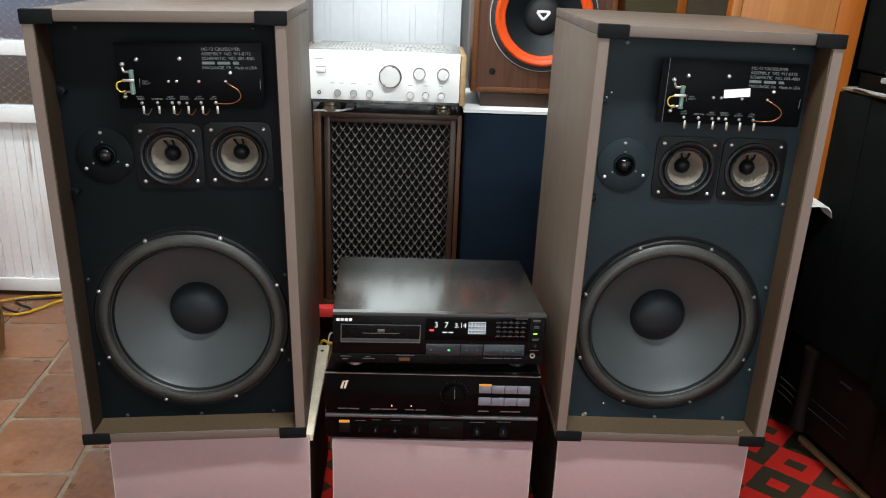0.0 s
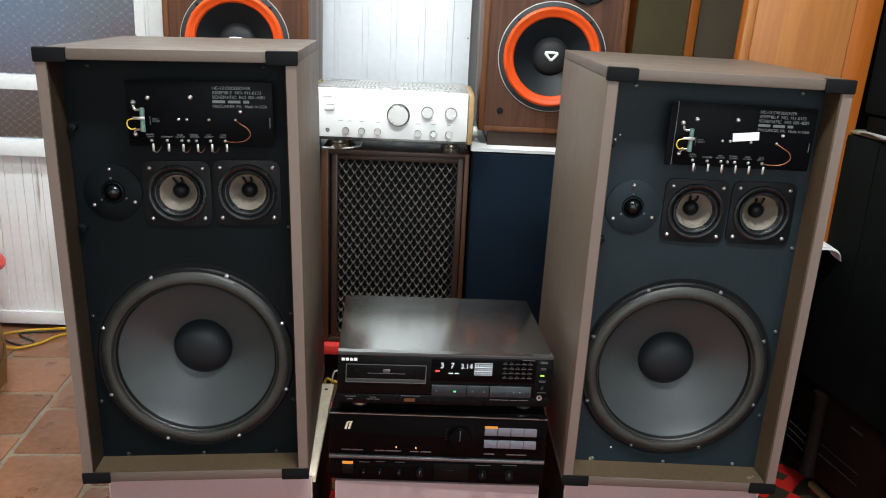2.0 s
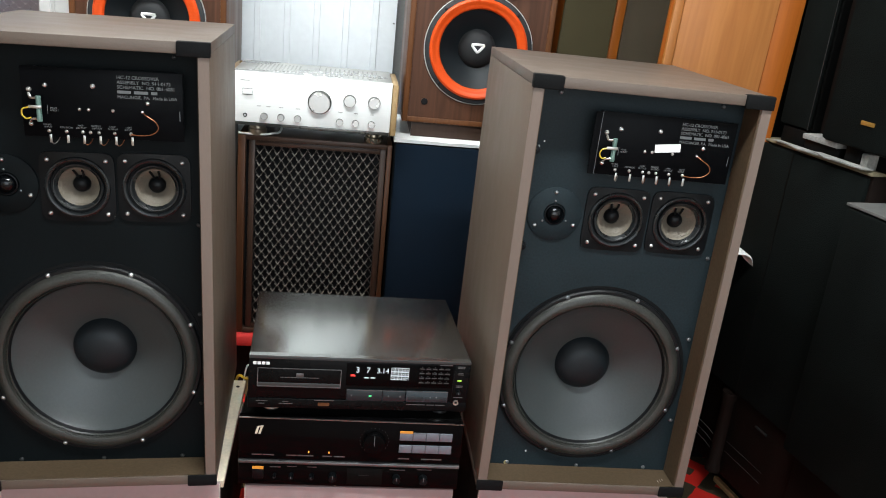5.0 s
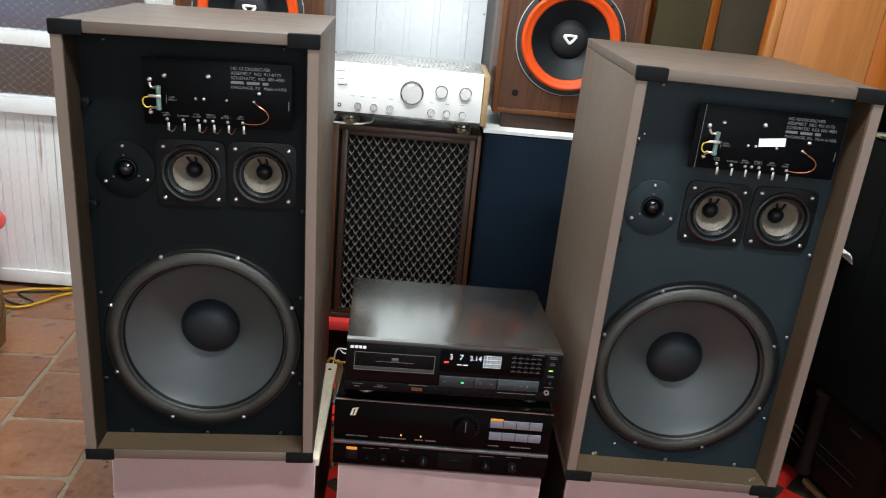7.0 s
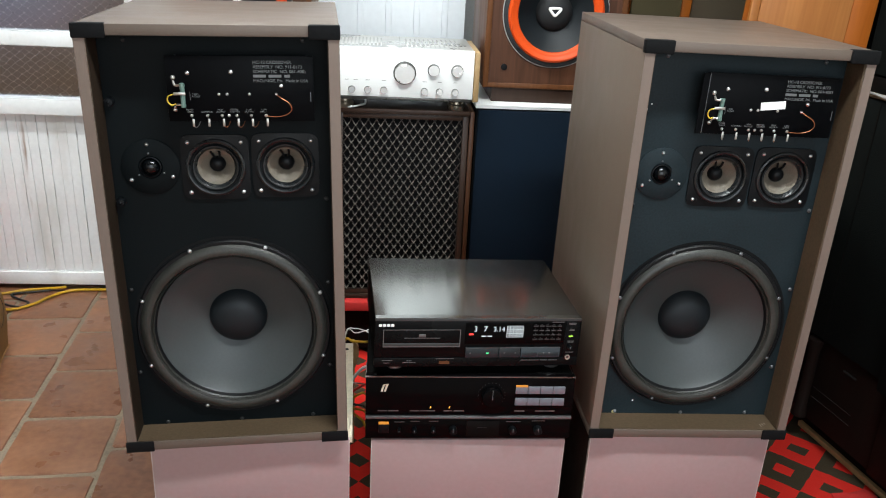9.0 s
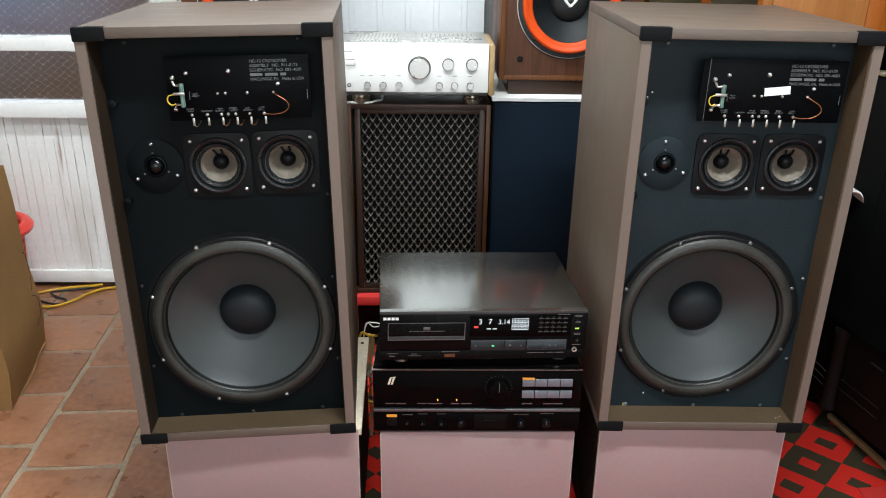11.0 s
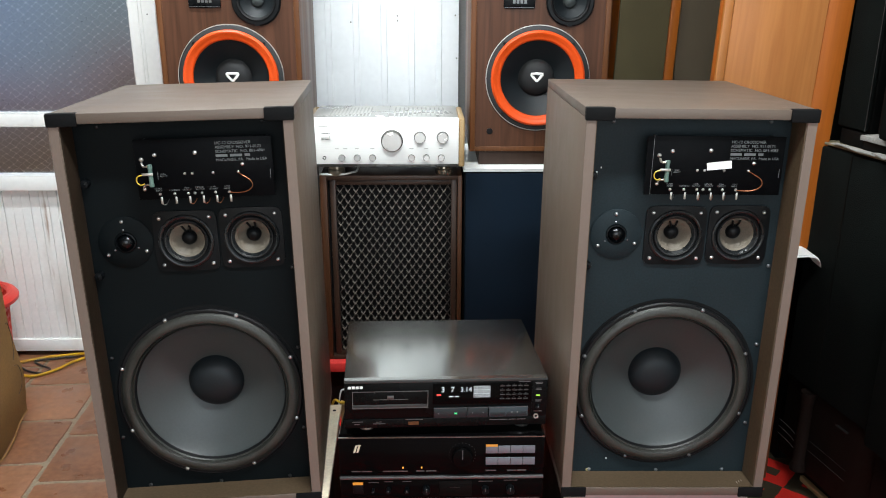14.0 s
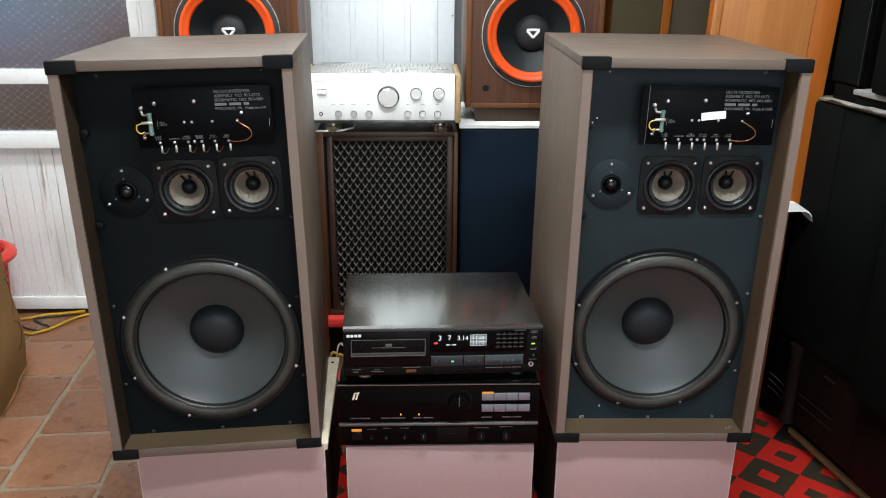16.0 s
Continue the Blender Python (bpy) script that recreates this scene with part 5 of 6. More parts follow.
big = dial(-0.137, 0.1155, 0.0300, 0.018)
part("pointer", boxm(-0.1535, -0.1505, -0.0184, -0.0178, 0.0925, 0.0960), KNOB_SIDE, big)
for x in (-0.054, 0.0142):
    dial(x, 0.126, 0.0160, 0.014)
for x in (-0.288, -0.242, -0.196, -0.079, -0.035, 0.0105):
    dial(x, 0.0645, 0.0094, 0.011)
part("power_key", boxm(-0.3475, -0.322, -0.004, 0.0, 0.1225, 0.137, bevel=0.001), CHAMPAGNE, sa)
part("key_gap", boxm(-0.3482, -0.3213, -0.0006, 0.0, 0.1210, 0.1385), KNOB_SIDE, sa)
part("headphone_socket", lathem([(0.0055, 0), (0.0055, 0.0015), (0.0035, 0.0015), (0.003, -0.001), (0, -0.001)], 20, at_face(-0.340, 0.0648, 0)), GASKET, sa)
for x0, x1, z in ((-0.354, -0.328, 0.1595), (-0.308, -0.297, 0.0915), (-0.283, -0.271, 0.0915), (-0.248, -0.236, 0.0915), (-0.202, -0.190, 0.0915), (-0.085, -0.073, 0.0915), (-0.041, -0.029, 0.0915), (0.004, 0.015, 0.0915)):
    part("label_bar", boxm(x0, x1, -0.0006, 0.0, z, z + 0.0018), PALE_PRINT, sa)
solo("white_lead", tubem([(-0.36, 0.895, 0.838), (-0.32, 0.892, 0.838), (-0.285, 0.892, 0.839), (-0.262, 0.9, 0.843), (-0.25, 0.94, 0.839), (-0.25, 1.05, 0.838)], 0.0032, 8), WHITE_CABLE, "thin white mains lead under the silver amplifier", "cable")


# ---- loudspeakers and cabinets in the corner behind ----
def cloth_tower(x0, x1, y0, h, cloth, edge, label, w=0.03):
    sp = thing("tower_loudspeaker", pose(x0 - 0.028, y0, 0.0, 0, 1.5), label, "loudspeaker", "tall cloth-fronted loudspeakers")
    W = x1 - x0
    part("cabinet", boxm(0, W, 0.014, 0.30, 0, h, bevel=0.002), edge, sp)
    part("grille", boxm(0.0, W - w, 0.0, 0.0135, 0.03, h - 0.02, bevel=0.005), cloth, sp, "cloth grille")
    part("edge_strip", boxm(W - w + 0.0005, W, -0.003, 0.0135, 0.0, h, bevel=0.003), edge, sp, "orange wooden edge")
    return sp


cloth_tower(0.567, 0.757, 1.09, 1.95, OLIVE_CLOTH, ORANGE_DEEP, "tall loudspeaker with olive grey cloth and an orange wooden edge")
cloth_tower(0.765, 1.02, 1.11, 1.95, GREY_CLOTH, ORANGE_DEEP, "tall loudspeaker with brown-grey cloth behind an orange panel")
lb = thing("lower_cabinet", pose(0.70, 0.50, 0.0062), "dark red-brown wooden cabinet under an orange panel", "cabinet")
part("body", boxm(0.0, 0.265, 0.012, 0.42, 0.0, 0.708, bevel=0.002), RED_BROWN, lb)
part("front", boxm(0.004, 0.261, 0.0, 0.0115, 0.004, 0.704, bevel=0.003), RED_BROWN, lb)
# sheet that curls over the cabinet's front corner
bm = bmesh.new()
prof = [(0.69, 0.7155), (0.80, 0.7155), (0.93, 0.7165), (0.958, 0.7175), (0.975, 0.716), (0.986, 0.7105), (0.9935, 0.701), (0.997, 0.688)]
rows = []
for y in (0.440, 0.46, 0.92):
    curl = 1.0 if y < 0.5 else 0.0
    r1, r2 = [], []
    for x, z in prof:
        zz = 0.7155 + (z - 0.7155) * curl
        r1.append(bm.verts.new((x, y, zz)))
        r2.append(bm.verts.new((x - 0.002 * curl, y, zz + 0.006)))
    rows.append((r1, r2))
for (a1, a2), (b1, b2) in zip(rows, rows[1:]):
    for i in range(len(prof) - 1):
        bm.faces.new((a1[i], a1[i + 1], b1[i + 1], b1[i])), bm.faces.new((a2[i], b2[i], b2[i + 1], a2[i + 1]))
    for e in (0, -1):
        bm.faces.new((a1[e], b1[e], b2[e], a2[e]))
for r1, r2 in (rows[0], rows[-1]):
    for i in range(len(prof) - 1):
        bm.faces.new((r1[i], r2[i], r2[i + 1], r1[i + 1]))
solo("foam_sheet", bm, PAPER, "white foam sheet curling over a cabinet corner", "foam sheet", "white sheets")
oc = thing("orange_panel", pose(0.679, 0.52, 0.7225, 0, 1.8), "tall orange veneered door panel standing on a white sheet", "door panel")
part("body", boxm(0.002, 0.318, 0.012, 0.045, 0.0, 1.25, bevel=0.002), ORANGE_DEEP, oc)
part("front_panel", boxm(0.022, 0.2555, -0.002, 0.0115, 0.0, 1.25, bevel=0.002), ORANGE_WOOD, oc, "pale orange veneered front")
part("left_stile", boxm(0.0, 0.0215, 0.0, 0.0115, 0.0, 1.25, bevel=0.002), ORANGE_WOOD, oc)
part("right_stile", boxm(0.256, 0.3225, -0.001, 0.0115, 0.0, 1.25, bevel=0.006), ORANGE_DEEP, oc, "deep orange rounded stile")

bk0 = thing("dark_loudspeaker", pose(1.035, 0.60, 0.0), "tall black loudspeaker standing beside the orange panel", "loudspeaker", "stack of dark loudspeakers")
part("cabinet", boxm(0.0, 0.6, 0.014, 0.45, 0.0, 2.0, bevel=0.003), BLACK_CASE, bk0)
part("grille", boxm(0.004, 0.596, 0.0, 0.0135, 0.02, 1.98, bevel=0.005), STACK_CLOTH, bk0, "charcoal cloth grille")
# stack of dark loudspeakers along the side: its front runs towards the camera
STACK = pose(0.975, 0.445, 0.0, 0, 0, -80)  # local x runs along the stack, local y into it


# Tops far paler than their cabinets: light from above put into the colour.
OLIVE_TOP = surf("lit_olive_top", (0.15, 0.125, 0.075), 0.6, var=0.25, scale=10, bump=0.2)
GREY_TOP = surf("lit_grey_top", (0.1, 0.1, 0.095), 0.6, var=0.25, scale=10, bump=0.2)


def dark_box(u0, u1, v0, z0, z1, label, base=0.0, name_bar=False):
    sp = thing("dark_loudspeaker", STACK @ pose(u0, v0, z0), label, "loudspeaker", "stack of dark loudspeakers")
    L, H = u1 - u0, z1 - z0
    part("cabinet", boxm(0, L, 0.014, 0.45, 0, H, bevel=0.003), DARK_WOOD if base else BLACK_CASE, sp)
    part("grille", boxm(0.003, L - 0.003, 0.0, 0.0135, base + 0.004, H - 0.004, bevel=0.006), STACK_CLOTH, sp, "charcoal cloth grille")
    part("end_grille", boxm(-0.011, -0.0005, 0.02, 0.44, base + 0.004, H - 0.004, bevel=0.004), STACK_CLOTH, sp)
    if name_bar:
        part("name_bar", boxm(0.112, 0.150, -0.003, -0.0002, 0.056, 0.065, bevel=0.0005), LED_OFF, sp, "small gold name bar")
    return sp


LED_OFF = surf("gold_badge", (0.42, 0.22, 0.05), 0.35, 0.6, bump=0.02)
st = solo("plank", boxm(-0.033, 1.1, 0.090, 0.150, 0.0, 0.0165, bevel=0.002), PALLET, "raw pine plank lying under the dark loudspeakers", "plank", m=STACK @ pose(0, 0, 0.0064))
solo("plinth_block", boxm(-0.06, 1.1, 0.1, 0.44, 0.0, 0.062, bevel=0.002), BLACK_CASE, "black plinth block carrying the stacked dark loudspeakers", "plinth", m=STACK @ pose(0, 0, 0.0232))
d1 = dark_box(-0.085, 0.29, 0.03, 0.0855, 1.0, "dark cloth-fronted loudspeaker with a grooved wooden base on a plank", 0.25)
part("top_board", boxm(-0.002, 0.377, 0.004, 0.452, 0.9148, 0.9208, bevel=0.001), OLIVE_TOP, d1, "olive-brown top, paled by light in its colour")
part("grille_seam", boxm(0.131, 0.1345, -0.0012, 0.0, 0.256, 0.909), BLACK_CASE, d1)
part("pilaster", lathem([(0.0, 0.0), (0.022, 0.0), (0.022, 0.015), (0.017, 0.03), (0.017, 0.215), (0.022, 0.230), (0.022, 0.245), (0.0, 0.248)], 20, pose(0.105, 0.006, 0)), DARK_WOOD, d1, "rounded dark pilaster")
for k in range(3):
    z = 0.055 + 0.022 * k
    part("groove_line", tubem([(-0.006, 0.008, z), (0.045, 0.006, z), (0.082, -0.002, z + 0.002)], 0.0011, 6, 4), DULL_STEEL, d1)
for k in range(2):
    z = 0.075 + 0.03 * k
    part("groove_line", tubem([(0.13, 0.010, z), (0.2, 0.011, z), (0.28, 0.011, z)], 0.0010, 6, 3), DARK_SCREW, d1)
part("name_bar", boxm(0.22, 0.265, 0.008, 0.0135, 0.205, 0.209), DARK_SCREW, d1)
solo("plinth_block", boxm(0.295, 1.1, 0.034, 0.44, 0.0, 0.2535, bevel=0.002), DARK_WOOD, "very dark wooden plinth under a forward dark loudspeaker", "plinth", m=STACK @ pose(0, 0, 0.0855))
d2 = dark_box(0.302, 1.1, -0.022, 0.3395, 0.939, "dark loudspeaker with a charcoal cloth front, standing forward of its neighbour")
part("top_board", boxm(-0.002, 0.8, 0.003, 0.452, 0.5998, 0.6058, bevel=0.001), GREY_TOP, d2, "grey top, paled by light in its colour")
u1_ = dark_box(-0.064, 0.046, 0.055, 1.0465, 1.95, "narrow black loudspeaker stacked on top of a larger one")
part("edge_line", boxm(0.1075, 0.1092, -0.0012, 0.0, 0.004, 0.9), PLASTIC_MATT, u1_)
dark_box(0.130, 0.62, 0.02, 1.0465, 1.95, "black loudspeaker with a small gold name bar, stacked on another", name_bar=True)
cab = thing("narrow_cabinet", STACK @ pose(0.052, 0.085, 1.0465), "narrow very dark wooden cabinet between black loudspeakers", "cabinet")
part("body", boxm(0.0, 0.072, 0.0, 0.36, 0.0, 0.9, bevel=0.002), DARK_WOOD, cab)
solo("foam_board", boxm(0.055, 0.172, 0.036, 0.30, 0.0, 0.0125, bevel=0.002), DULL_PAPER, "white foam board under stacked black loudspeakers", "foam board", "white sheets", m=STACK @ pose(0, 0, 1.0338))
solo("packing_block", boxm(0.055, 0.172, 0.046, 0.30, 0.0, 0.0268, bevel=0.002), BLACK_CASE, "black packing block under a white foam board", "block", m=STACK @ pose(0, 0, 1.0067))
solo("packing_block", boxm(0.190, 0.236, 0.045, 0.40, 0.0, 0.0396, bevel=0.002), BLACK_CASE, "black packing block under stacked black loudspeakers", "block", m=STACK @ pose(0, 0, 1.0067))
solo("packing_block", boxm(-0.05, 0.036, 0.062, 0.40, 0.0, 0.0396, bevel=0.002), BLACK_CASE, "black packing block under stacked black loudspeakers", "block", m=STACK @ pose(0, 0, 1.0067))
solo("packing_block", boxm(0.262, 0.5, 0.07, 0.40, 0.0, 0.0396, bevel=0.002), BLACK_CASE, "black packing block under stacked black loudspeakers", "block", m=STACK @ pose(0, 0, 1.0067))
solo("packing_block", boxm(0.238, 0.26, 0.046, 0.35, 0.0, 0.034, bevel=0.003), DULL_PAPER, "small white packing block under stacked black loudspeakers", "block", m=STACK @ pose(0, 0, 1.0067))
bm = bmesh.new()
for k, (u0, u1, v0, v1, dz) in enumerate(((-0.03, 0.21, 0.021, 0.043, 0.0), (0.12, 0.285, 0.014, 0.042, 0.0032))):
    n = 10
    lo = []
    for i in range(n + 1):
        u = u0 + (u1 - u0) * i / n
        w = 0.0014 * math.sin(i * 1.3 + k)
        lo.append([bm.verts.new((u, v0 + 0.006 * math.sin(i * 0.9 + k), 1.0085 + dz + w)), bm.verts.new((u, v1, 1.0085 + dz)), bm.verts.new((u, v1, 1.0112 + dz)), bm.verts.new((u, v0 + 0.006 * math.sin(i * 0.9 + k), 1.0112 + dz + w))])
    for a, b in zip(lo, lo[1:]):
        for i in range(4):
            bm.faces.new((a[i], a[(i + 1) % 4], b[(i + 1) % 4], b[i]))
    bm.faces.new(lo[0]), bm.faces.new(lo[-1])
solo("paper_sheet", bm, DULL_PAPER, "creased white paper sheet between stacked dark loudspeakers", "paper", m=STACK)


# ---- left side of the floor ----
cb = thing("cardboard_box", pose(-1.40, 0.96, 0.0005, 0, 0, 11), "tall brown cardboard box with bulging sides on the tiles", "box")
BOX_H, SAG = 0.62, 0.042


def bulge(z):
    return -SAG * z + 0.004 * min(1.0, z * 8) + 0.010 * math.exp(-((z - 0.15) / 0.11) ** 2) * min(1.0, z * 12) + 0.002 * math.sin(16 * z)


def box_wall(x0, x1, y0, y1):
    """One wall of the box, upright, its outer side sagging out towards the floor."""
    bm, nz = bmesh.new(), 16
    rows = []
    for k in range(nz + 1):
        z = BOX_H * k / nz
        dx = bulge(z)
        rows.append([bm.verts.new((x + dx, y, z)) for x, y in ((x0, y0), (x1, y0), (x1, y1), (x0, y1))])
    for a, b in zip(rows, rows[1:]):
        for i in range(4):
            bm.faces.new((a[i], a[(i + 1) % 4], b[(i + 1) % 4], b[i]))
    bm.faces.new(rows[0]), bm.faces.new(rows[-1])
    return bm


part("side_wall", box_wall(-0.005, 0.0, -0.42, 0.0), CARDBOARD, cb)
part("side_wall", box_wall(-0.5, -0.495, -0.42, 0.0), CARDBOARD, cb)
part("end_wall", box_wall(-0.4948, -0.0052, -0.42, -0.415), CARDBOARD, cb)
part("end_wall", box_wall(-0.4948, -0.0052, -0.005, 0.0), CARDBOARD, cb)
part("bottom", boxm(-0.4945, -0.0055, -0.4145, -0.0055, 0.0, 0.004), CARDBOARD, cb)
for y0, y1 in ((-0.205, -0.004), (-0.416, -0.2075)):
    part("flap", boxm(-0.49 - SAG * BOX_H, -0.01 - SAG * BOX_H, y0, y1, BOX_H + 0.0005, BOX_H + 0.0045, bevel=0.001), CARDBOARD, cb)
for pts in (((-0.03, 0.335), (-0.012, 0.33), (-0.006, 0.29), (-0.018, 0.25), (-0.05, 0.215)), ((-0.06, 0.20), (-0.03, 0.185), (-0.022, 0.15), (-0.04, 0.12), (-0.08, 0.105))):
    part("scuff", tubem([(bulge(z) + 0.0004, y, z) for y, z in pts], 0.0011, 6), EDGE_BROWN, cb, "dark scuff line in the card")
part("torn_edge", tubem([(0.004, -0.35, 0.004), (0.012, -0.22, 0.008), (0.006, -0.12, 0.014), (0.012, -0.03, 0.02)], 0.0022, 6), CARDBOARD, cb)

bk = thing("basket", pose(-1.668, 1.18, 0.0005) @ Matrix.Diagonal((1, 1, 0.92, 1)), "red plastic basket with a rolled rim and small slots", "basket")
part("rim", lathem([(0.134, 0.350), (0.142, 0.350), (0.154, 0.343), (0.162, 0.335), (0.170, 0.337), (0.172, 0.350), (0.164, 0.363), (0.150, 0.370), (0.138, 0.368), (0.132, 0.358), (0.134, 0.350)], 48), RED_PLASTIC, bk)
part("base", lathem([(0, 0.002), (0.112, 0.002), (0.117, 0.006), (0.1185, 0.05), (0.1145, 0.05), (0.111, 0.01), (0, 0.01)], 48), RED_PLASTIC, bk)
for k in range(9):
    z = 0.085 + 0.031 * k
    q = 0.1170 + 0.017 * (z - 0.05) / 0.3
    part("band", lathem([(q - 0.0016, z - 0.0055), (q + 0.0016, z - 0.0055), (q + 0.002, z + 0.0055), (q - 0.0012, z + 0.0055), (q - 0.0016, z - 0.0055)], 48), RED_PLASTIC, bk)
for k in range(44):
    a = 2 * math.pi * k / 44
    c, s_ = math.cos(a), math.sin(a)
    part("slat", tubem([(0.1165 * c, 0.1165 * s_, 0.045), (0.125 * c, 0.125 * s_, 0.20), (0.134 * c, 0.134 * s_, 0.354)], 0.0042, 6, 2), RED_PLASTIC, bk)

solo("extension_cable", tubem([(-1.75, 1.16, 0.007), (-1.58, 1.22, 0.007), (-1.49, 1.21, 0.007), (-1.43, 1.26, 0.007), (-1.39, 1.33, 0.007), (-1.33, 1.378, 0.007), (-1.2, 1.385, 0.007), (-1.05, 1.38, 0.007)], 0.0055), YELLOW_CABLE, "yellow extension cable lying on the tiles", "cable", "floor cables")
solo("extension_cable", tubem([(-1.8, 1.25, 0.007), (-1.66, 1.29, 0.007), (-1.58, 1.335, 0.007), (-1.50, 1.375, 0.007), (-1.44, 1.384, 0.0075), (-1.36, 1.380, 0.019)], 0.0055), YELLOW_CABLE, "yellow extension cable lying on the tiles", "cable", "floor cables")
solo("black_cable", tubem([(-1.72, 1.31, 0.0055), (-1.60, 1.30, 0.0055), (-1.53, 1.255, 0.0055), (-1.47, 1.235, 0.0055), (-1.455, 1.27, 0.0055), (-1.50, 1.30, 0.0055), (-1.54, 1.34, 0.0055), (-1.47, 1.362, 0.0055), (-1.40, 1.385, 0.0055)], 0.004), BLACK_CABLE, "thin black cable tangled on the tiles", "cable", "floor cables")

# red cloth crumpled on the rug beside the plank
bm = bmesh.new()
out = ((0.992, 0.174), (1.02, 0.172), (1.052, 0.177), (1.09, 0.189), (1.103, 0.165), (1.114, 0.112), (1.124, 0.06), (1.13, 0.0), (1.06, -0.012), (1.0, 0.0), (0.982, 0.05), (0.984, 0.11))
cc = Vector((1.055, 0.09, 0))
rings = []
for f_, z in ((1.0, 0.0063), (1.0, 0.010), (0.9, 0.0165), (0.6, 0.019), (0.3, 0.0155)):
    ring = []
    for k, (x, y) in enumerate(out):
        q = cc + (Vector((x, y, 0)) - cc) * f_
        ring.append(bm.verts.new((q.x, q.y, z + (0.004 * math.sin(k * 2.1 + f_ * 7) if 0.1 < f_ < 0.95 else 0.0))))
    rings.append(ring)
for a, b in zip(rings, rings[1:]):
    for k in range(len(out)):
        n = (k + 1) % len(out)
        bm.faces.new((a[k], a[n], b[n], b[k]))
bm.faces.new(rings[-1]), bm.faces.new(rings[0])
solo("red_cloth", bm, RED_CLOTH, "bright red cloth crumpled on the rug beside a plank", "cloth")

# ---- leads behind the hi-fi ----
for heights, r, mt, lab in (
    ((0.245, 0.26, 0.255, 0.25), 0.0016, WHITE_CABLE, "thin grey lead between a pink box and the amplifier"),
    ((0.25, 0.246, 0.253, 0.265), 0.0014, WHITE_CABLE, "thin grey lead between a pink box and the amplifier"),
    ((0.32, 0.326, 0.326, 0.33), 0.0034, YELLOW_CABLE, "yellow signal lead behind the black amplifier"),
    ((0.16, 0.215, 0.248, 0.262), 0.0042, WHITE_CABLE, "grey signal lead curving behind the black amplifier"),
    ((0.205, 0.202, 0.2, 0.205), 0.0022, WHITE_CABLE, "thin white lead behind the black amplifier"),
    ((0.14, 0.175, 0.195, 0.21), 0.0036, RED_CABLE, "red signal lead behind the black amplifier"),
    ((0.12, 0.154, 0.172, 0.176), 0.0034, YELLOW_CABLE, "yellow signal lead behind the black amplifier"),
    ((0.14, 0.136, 0.133, 0.138), 0.003, BLACK_CABLE, "black lead behind the black amplifier"),
    ((0.125, 0.122, 0.118, 0.124), 0.003, YELLOW_CABLE, "yellow signal lead behind the black amplifier"),
    ((0.118, 0.108, 0.086, 0.07), 0.003, YELLOW_CABLE, "yellow signal lead behind the black amplifier"),
):
    a, b, c, d = heights
    q = 0.2 if r < 0.002 else 0.0
    pts = [(-0.33, 0.425 + q, 0.006 + r), (-0.305, 0.418 + q, a * 0.6), (-0.29, 0.412 + q, a), (-0.266, 0.402 + q, b), (-0.24, 0.40 + q, c), (-0.218, 0.392 + q, d), (-0.2, 0.372 + q / 2, max(0.33, d))]
    solo("signal_lead", tubem(pts, r), mt, lab, "cable", "hi-fi leads")
bm = bmesh.new()
out = [(-0.269, 0.0062), (-0.2625, 0.0062), (-0.262, 0.24), (-0.2565, 0.262), (-0.2515, 0.283), (-0.2525, 0.302), (-0.258, 0.316), (-0.266, 0.3215), (-0.269, 0.3215)]
fr, bk_ = [[bm.verts.new((x, y, z)) for x, z in out] for y in (0.408, 0.424)]
bm.faces.new(fr), bm.faces.new(bk_)
for k in range(len(out)):
    n = (k + 1) % len(out)
    bm.faces.new((fr[k], fr[n], bk_[n], bk_[k]))
solo("wooden_offcut", bm, PALLET, "tan wooden offcut standing behind a pink box", "wood piece")
part("knot", lathem([(0.0045, 0.0), (0.0045, 0.0006), (0, 0.0006)], 16, pose(0.400, 0.392, 0.3171)), GASKET, left_stand, "dark knot hole")


# ---- dado planks ----
bm = boxm(0, 0.0315, -0.003, 0.0115, 0.0725, 0.6718, bevel=0.0009, seg=1)
plank_me = finish(bm, "plank", STAINED)
for k in range(49):
    ob = new("plank", plank_me)
    ob.parent = dado
    ob.rotation_euler = (0, 0.0016 * math.sin(k * 5.3), 0)
    ob.location = (-2.595 + 0.0333 * k + 0.0011 * math.sin(k * 2.4) * math.sin(k * 0.7), 0.0006 * math.sin(k * 1.9), 0)

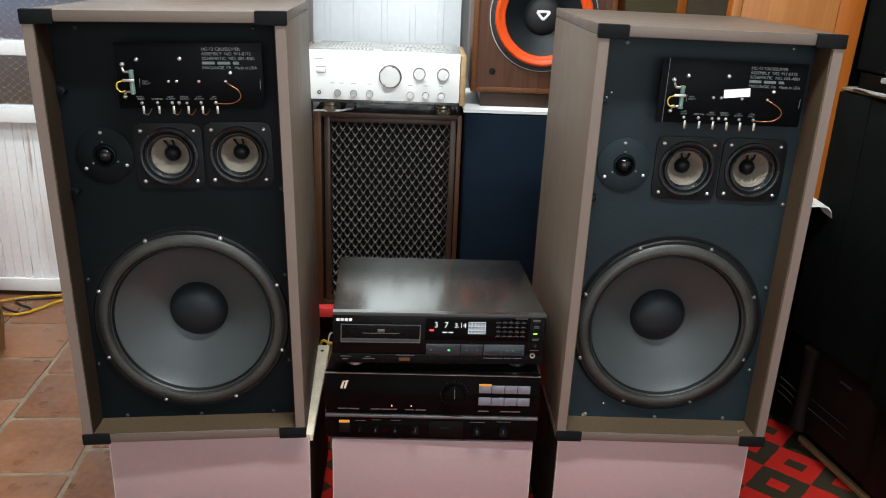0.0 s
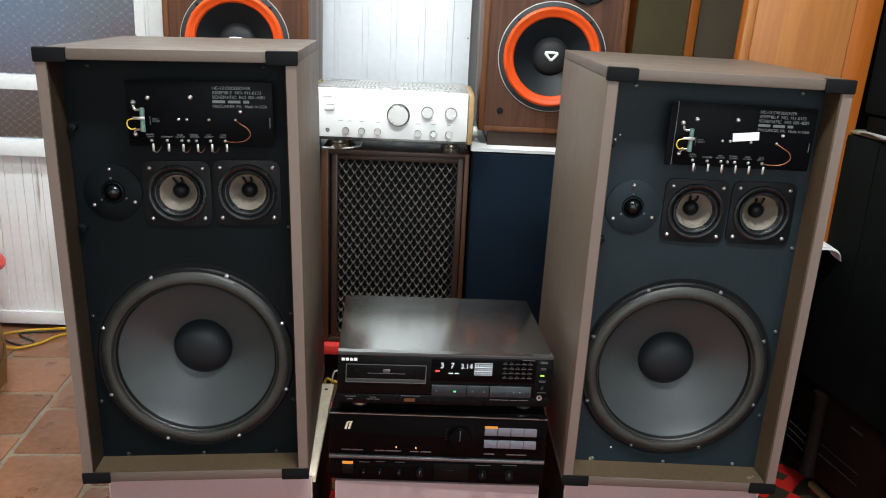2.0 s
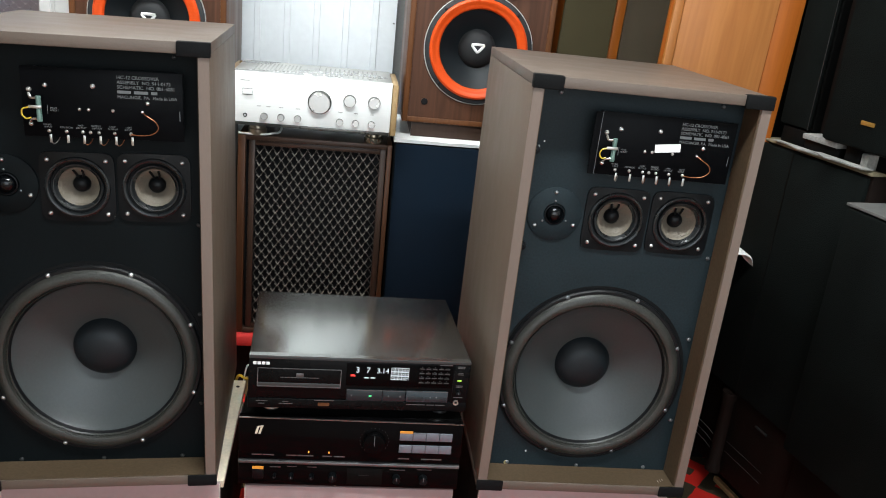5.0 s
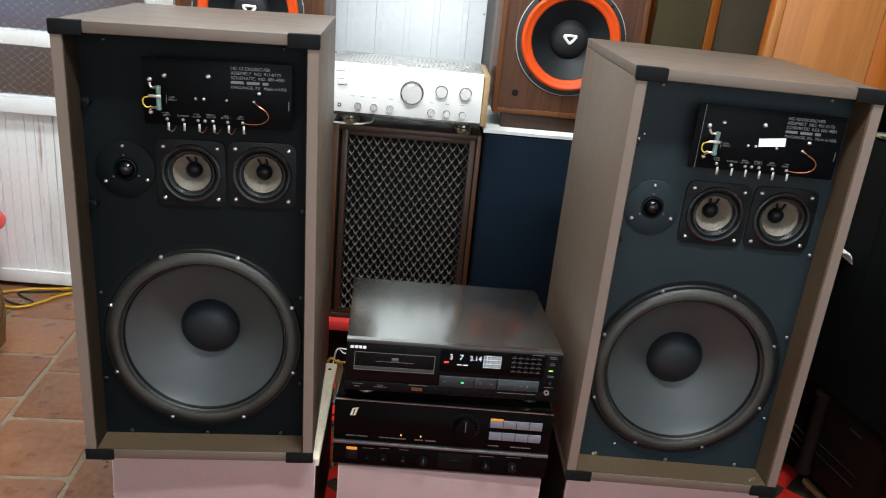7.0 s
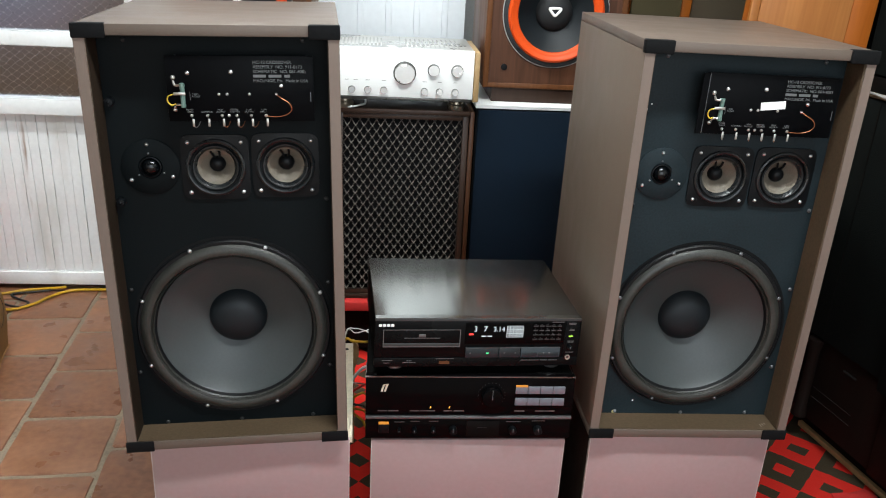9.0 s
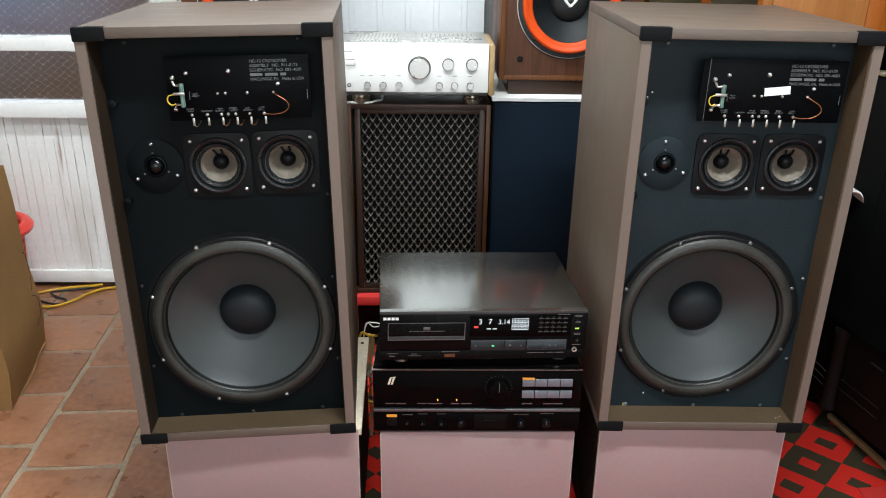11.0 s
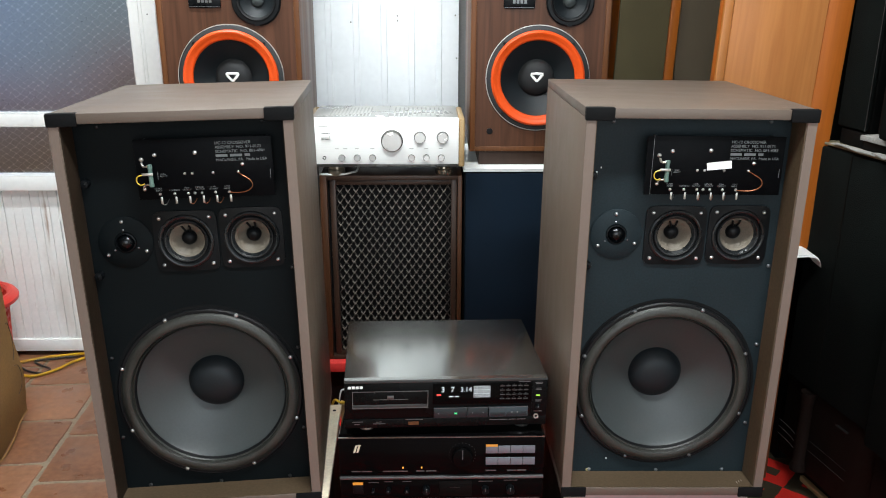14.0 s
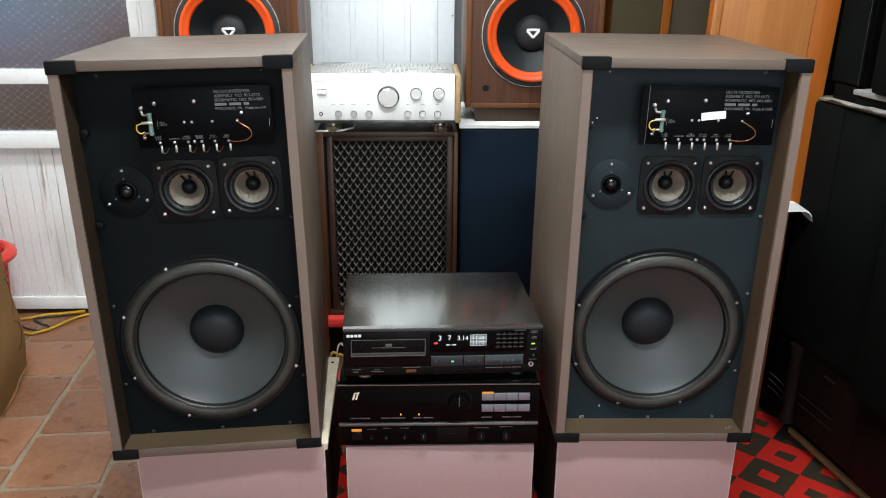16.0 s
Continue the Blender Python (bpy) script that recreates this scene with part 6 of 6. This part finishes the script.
# old paint that fills the joints in places
drng = random.Random(8)
bm = bmesh.new()
for k in range(48):
    x = -2.595 + 0.0333 * (k + 1)
    z = 0.0727
    while z < 0.66:
        top = min(0.6672, z + drng.uniform(0.015, 0.09) * (0.6 if k % 2 else 1.5))
        box(bm, x - 0.0032, x + 0.0016, 0.0002, 0.008, z, top)
        z = top + drng.uniform(0.015, 0.1) * (1.4 if k % 2 else 0.7)
part("joint_paint", bm, STAINED, dado)

# ---- floor tiles, running bond, turned a little to the walls ----
P, G = 0.262, 0.013
trng = random.Random(11)


def tile_mesh():
    """A hand-made tile: wavering outline, rounded rim."""
    q = (P - G) / 2
    out = []
    for k in range(4):
        for s in (-0.93, -0.5, 0.0, 0.5, 0.93):
            a, b = s * q, q + trng.uniform(-0.0022, 0.0012)
            out.append([(a, -b), (b, a), (-a, b), (-b, -a)][k])
    bm = bmesh.new()
    rings = [[bm.verts.new((x * f, y * f, z)) for x, y in out] for f, z in ((1.0, -0.012), (1.0, -0.0035), (0.988, -0.0008), (0.965, 0.0))]
    for a, b in zip(rings, rings[1:]):
        for i in range(20):
            bm.faces.new((a[i], a[(i + 1) % 20], b[(i + 1) % 20], b[i]))
    bm.faces.new(rings[-1])
    return soften(finish(bm, "tile", TILE))


tile_meshes = [tile_mesh() for _ in range(6)]
rest = bmesh.new()
rng = random.Random(4)
TM = pose(-1.205, 0.797, 0.0, 0, 0, 3.5)
for c in range(-6, 13):
    off = 0.0 if c % 2 == 0 else 0.106
    for r in range(-17, 4):
        u, v = (c + 0.5) * P, (r + 0.5) * P + off
        p = TM @ Vector((u, v, 0))
        if not (-2.62 < p.x < 1.95 and -3.5 < p.y < 1.55):
            continue
        turn = pose(u, v, -0.0006 * rng.random(), rng.uniform(-0.15, 0.15), rng.uniform(-0.15, 0.15), rng.uniform(-0.5, 0.5))
        if p.x < -0.3 and p.y > -1.2:
            ob = new("tile", rng.choice(tile_meshes))
            ob.parent = floor
            ob.matrix_basis = TM @ turn
        else:
            q = (P - G) / 2
            vs = box(rest, -q, q, -q, q, -0.012, -0.0005)
            bmesh.ops.transform(rest, matrix=TM @ turn, verts=vs)
me = finish(rest, "tile_field", TILE)
fld = new("tile_field", me)
fld.parent = floor
tagged(fld, "terracotta tiles laid in running bond", kind="stuff")
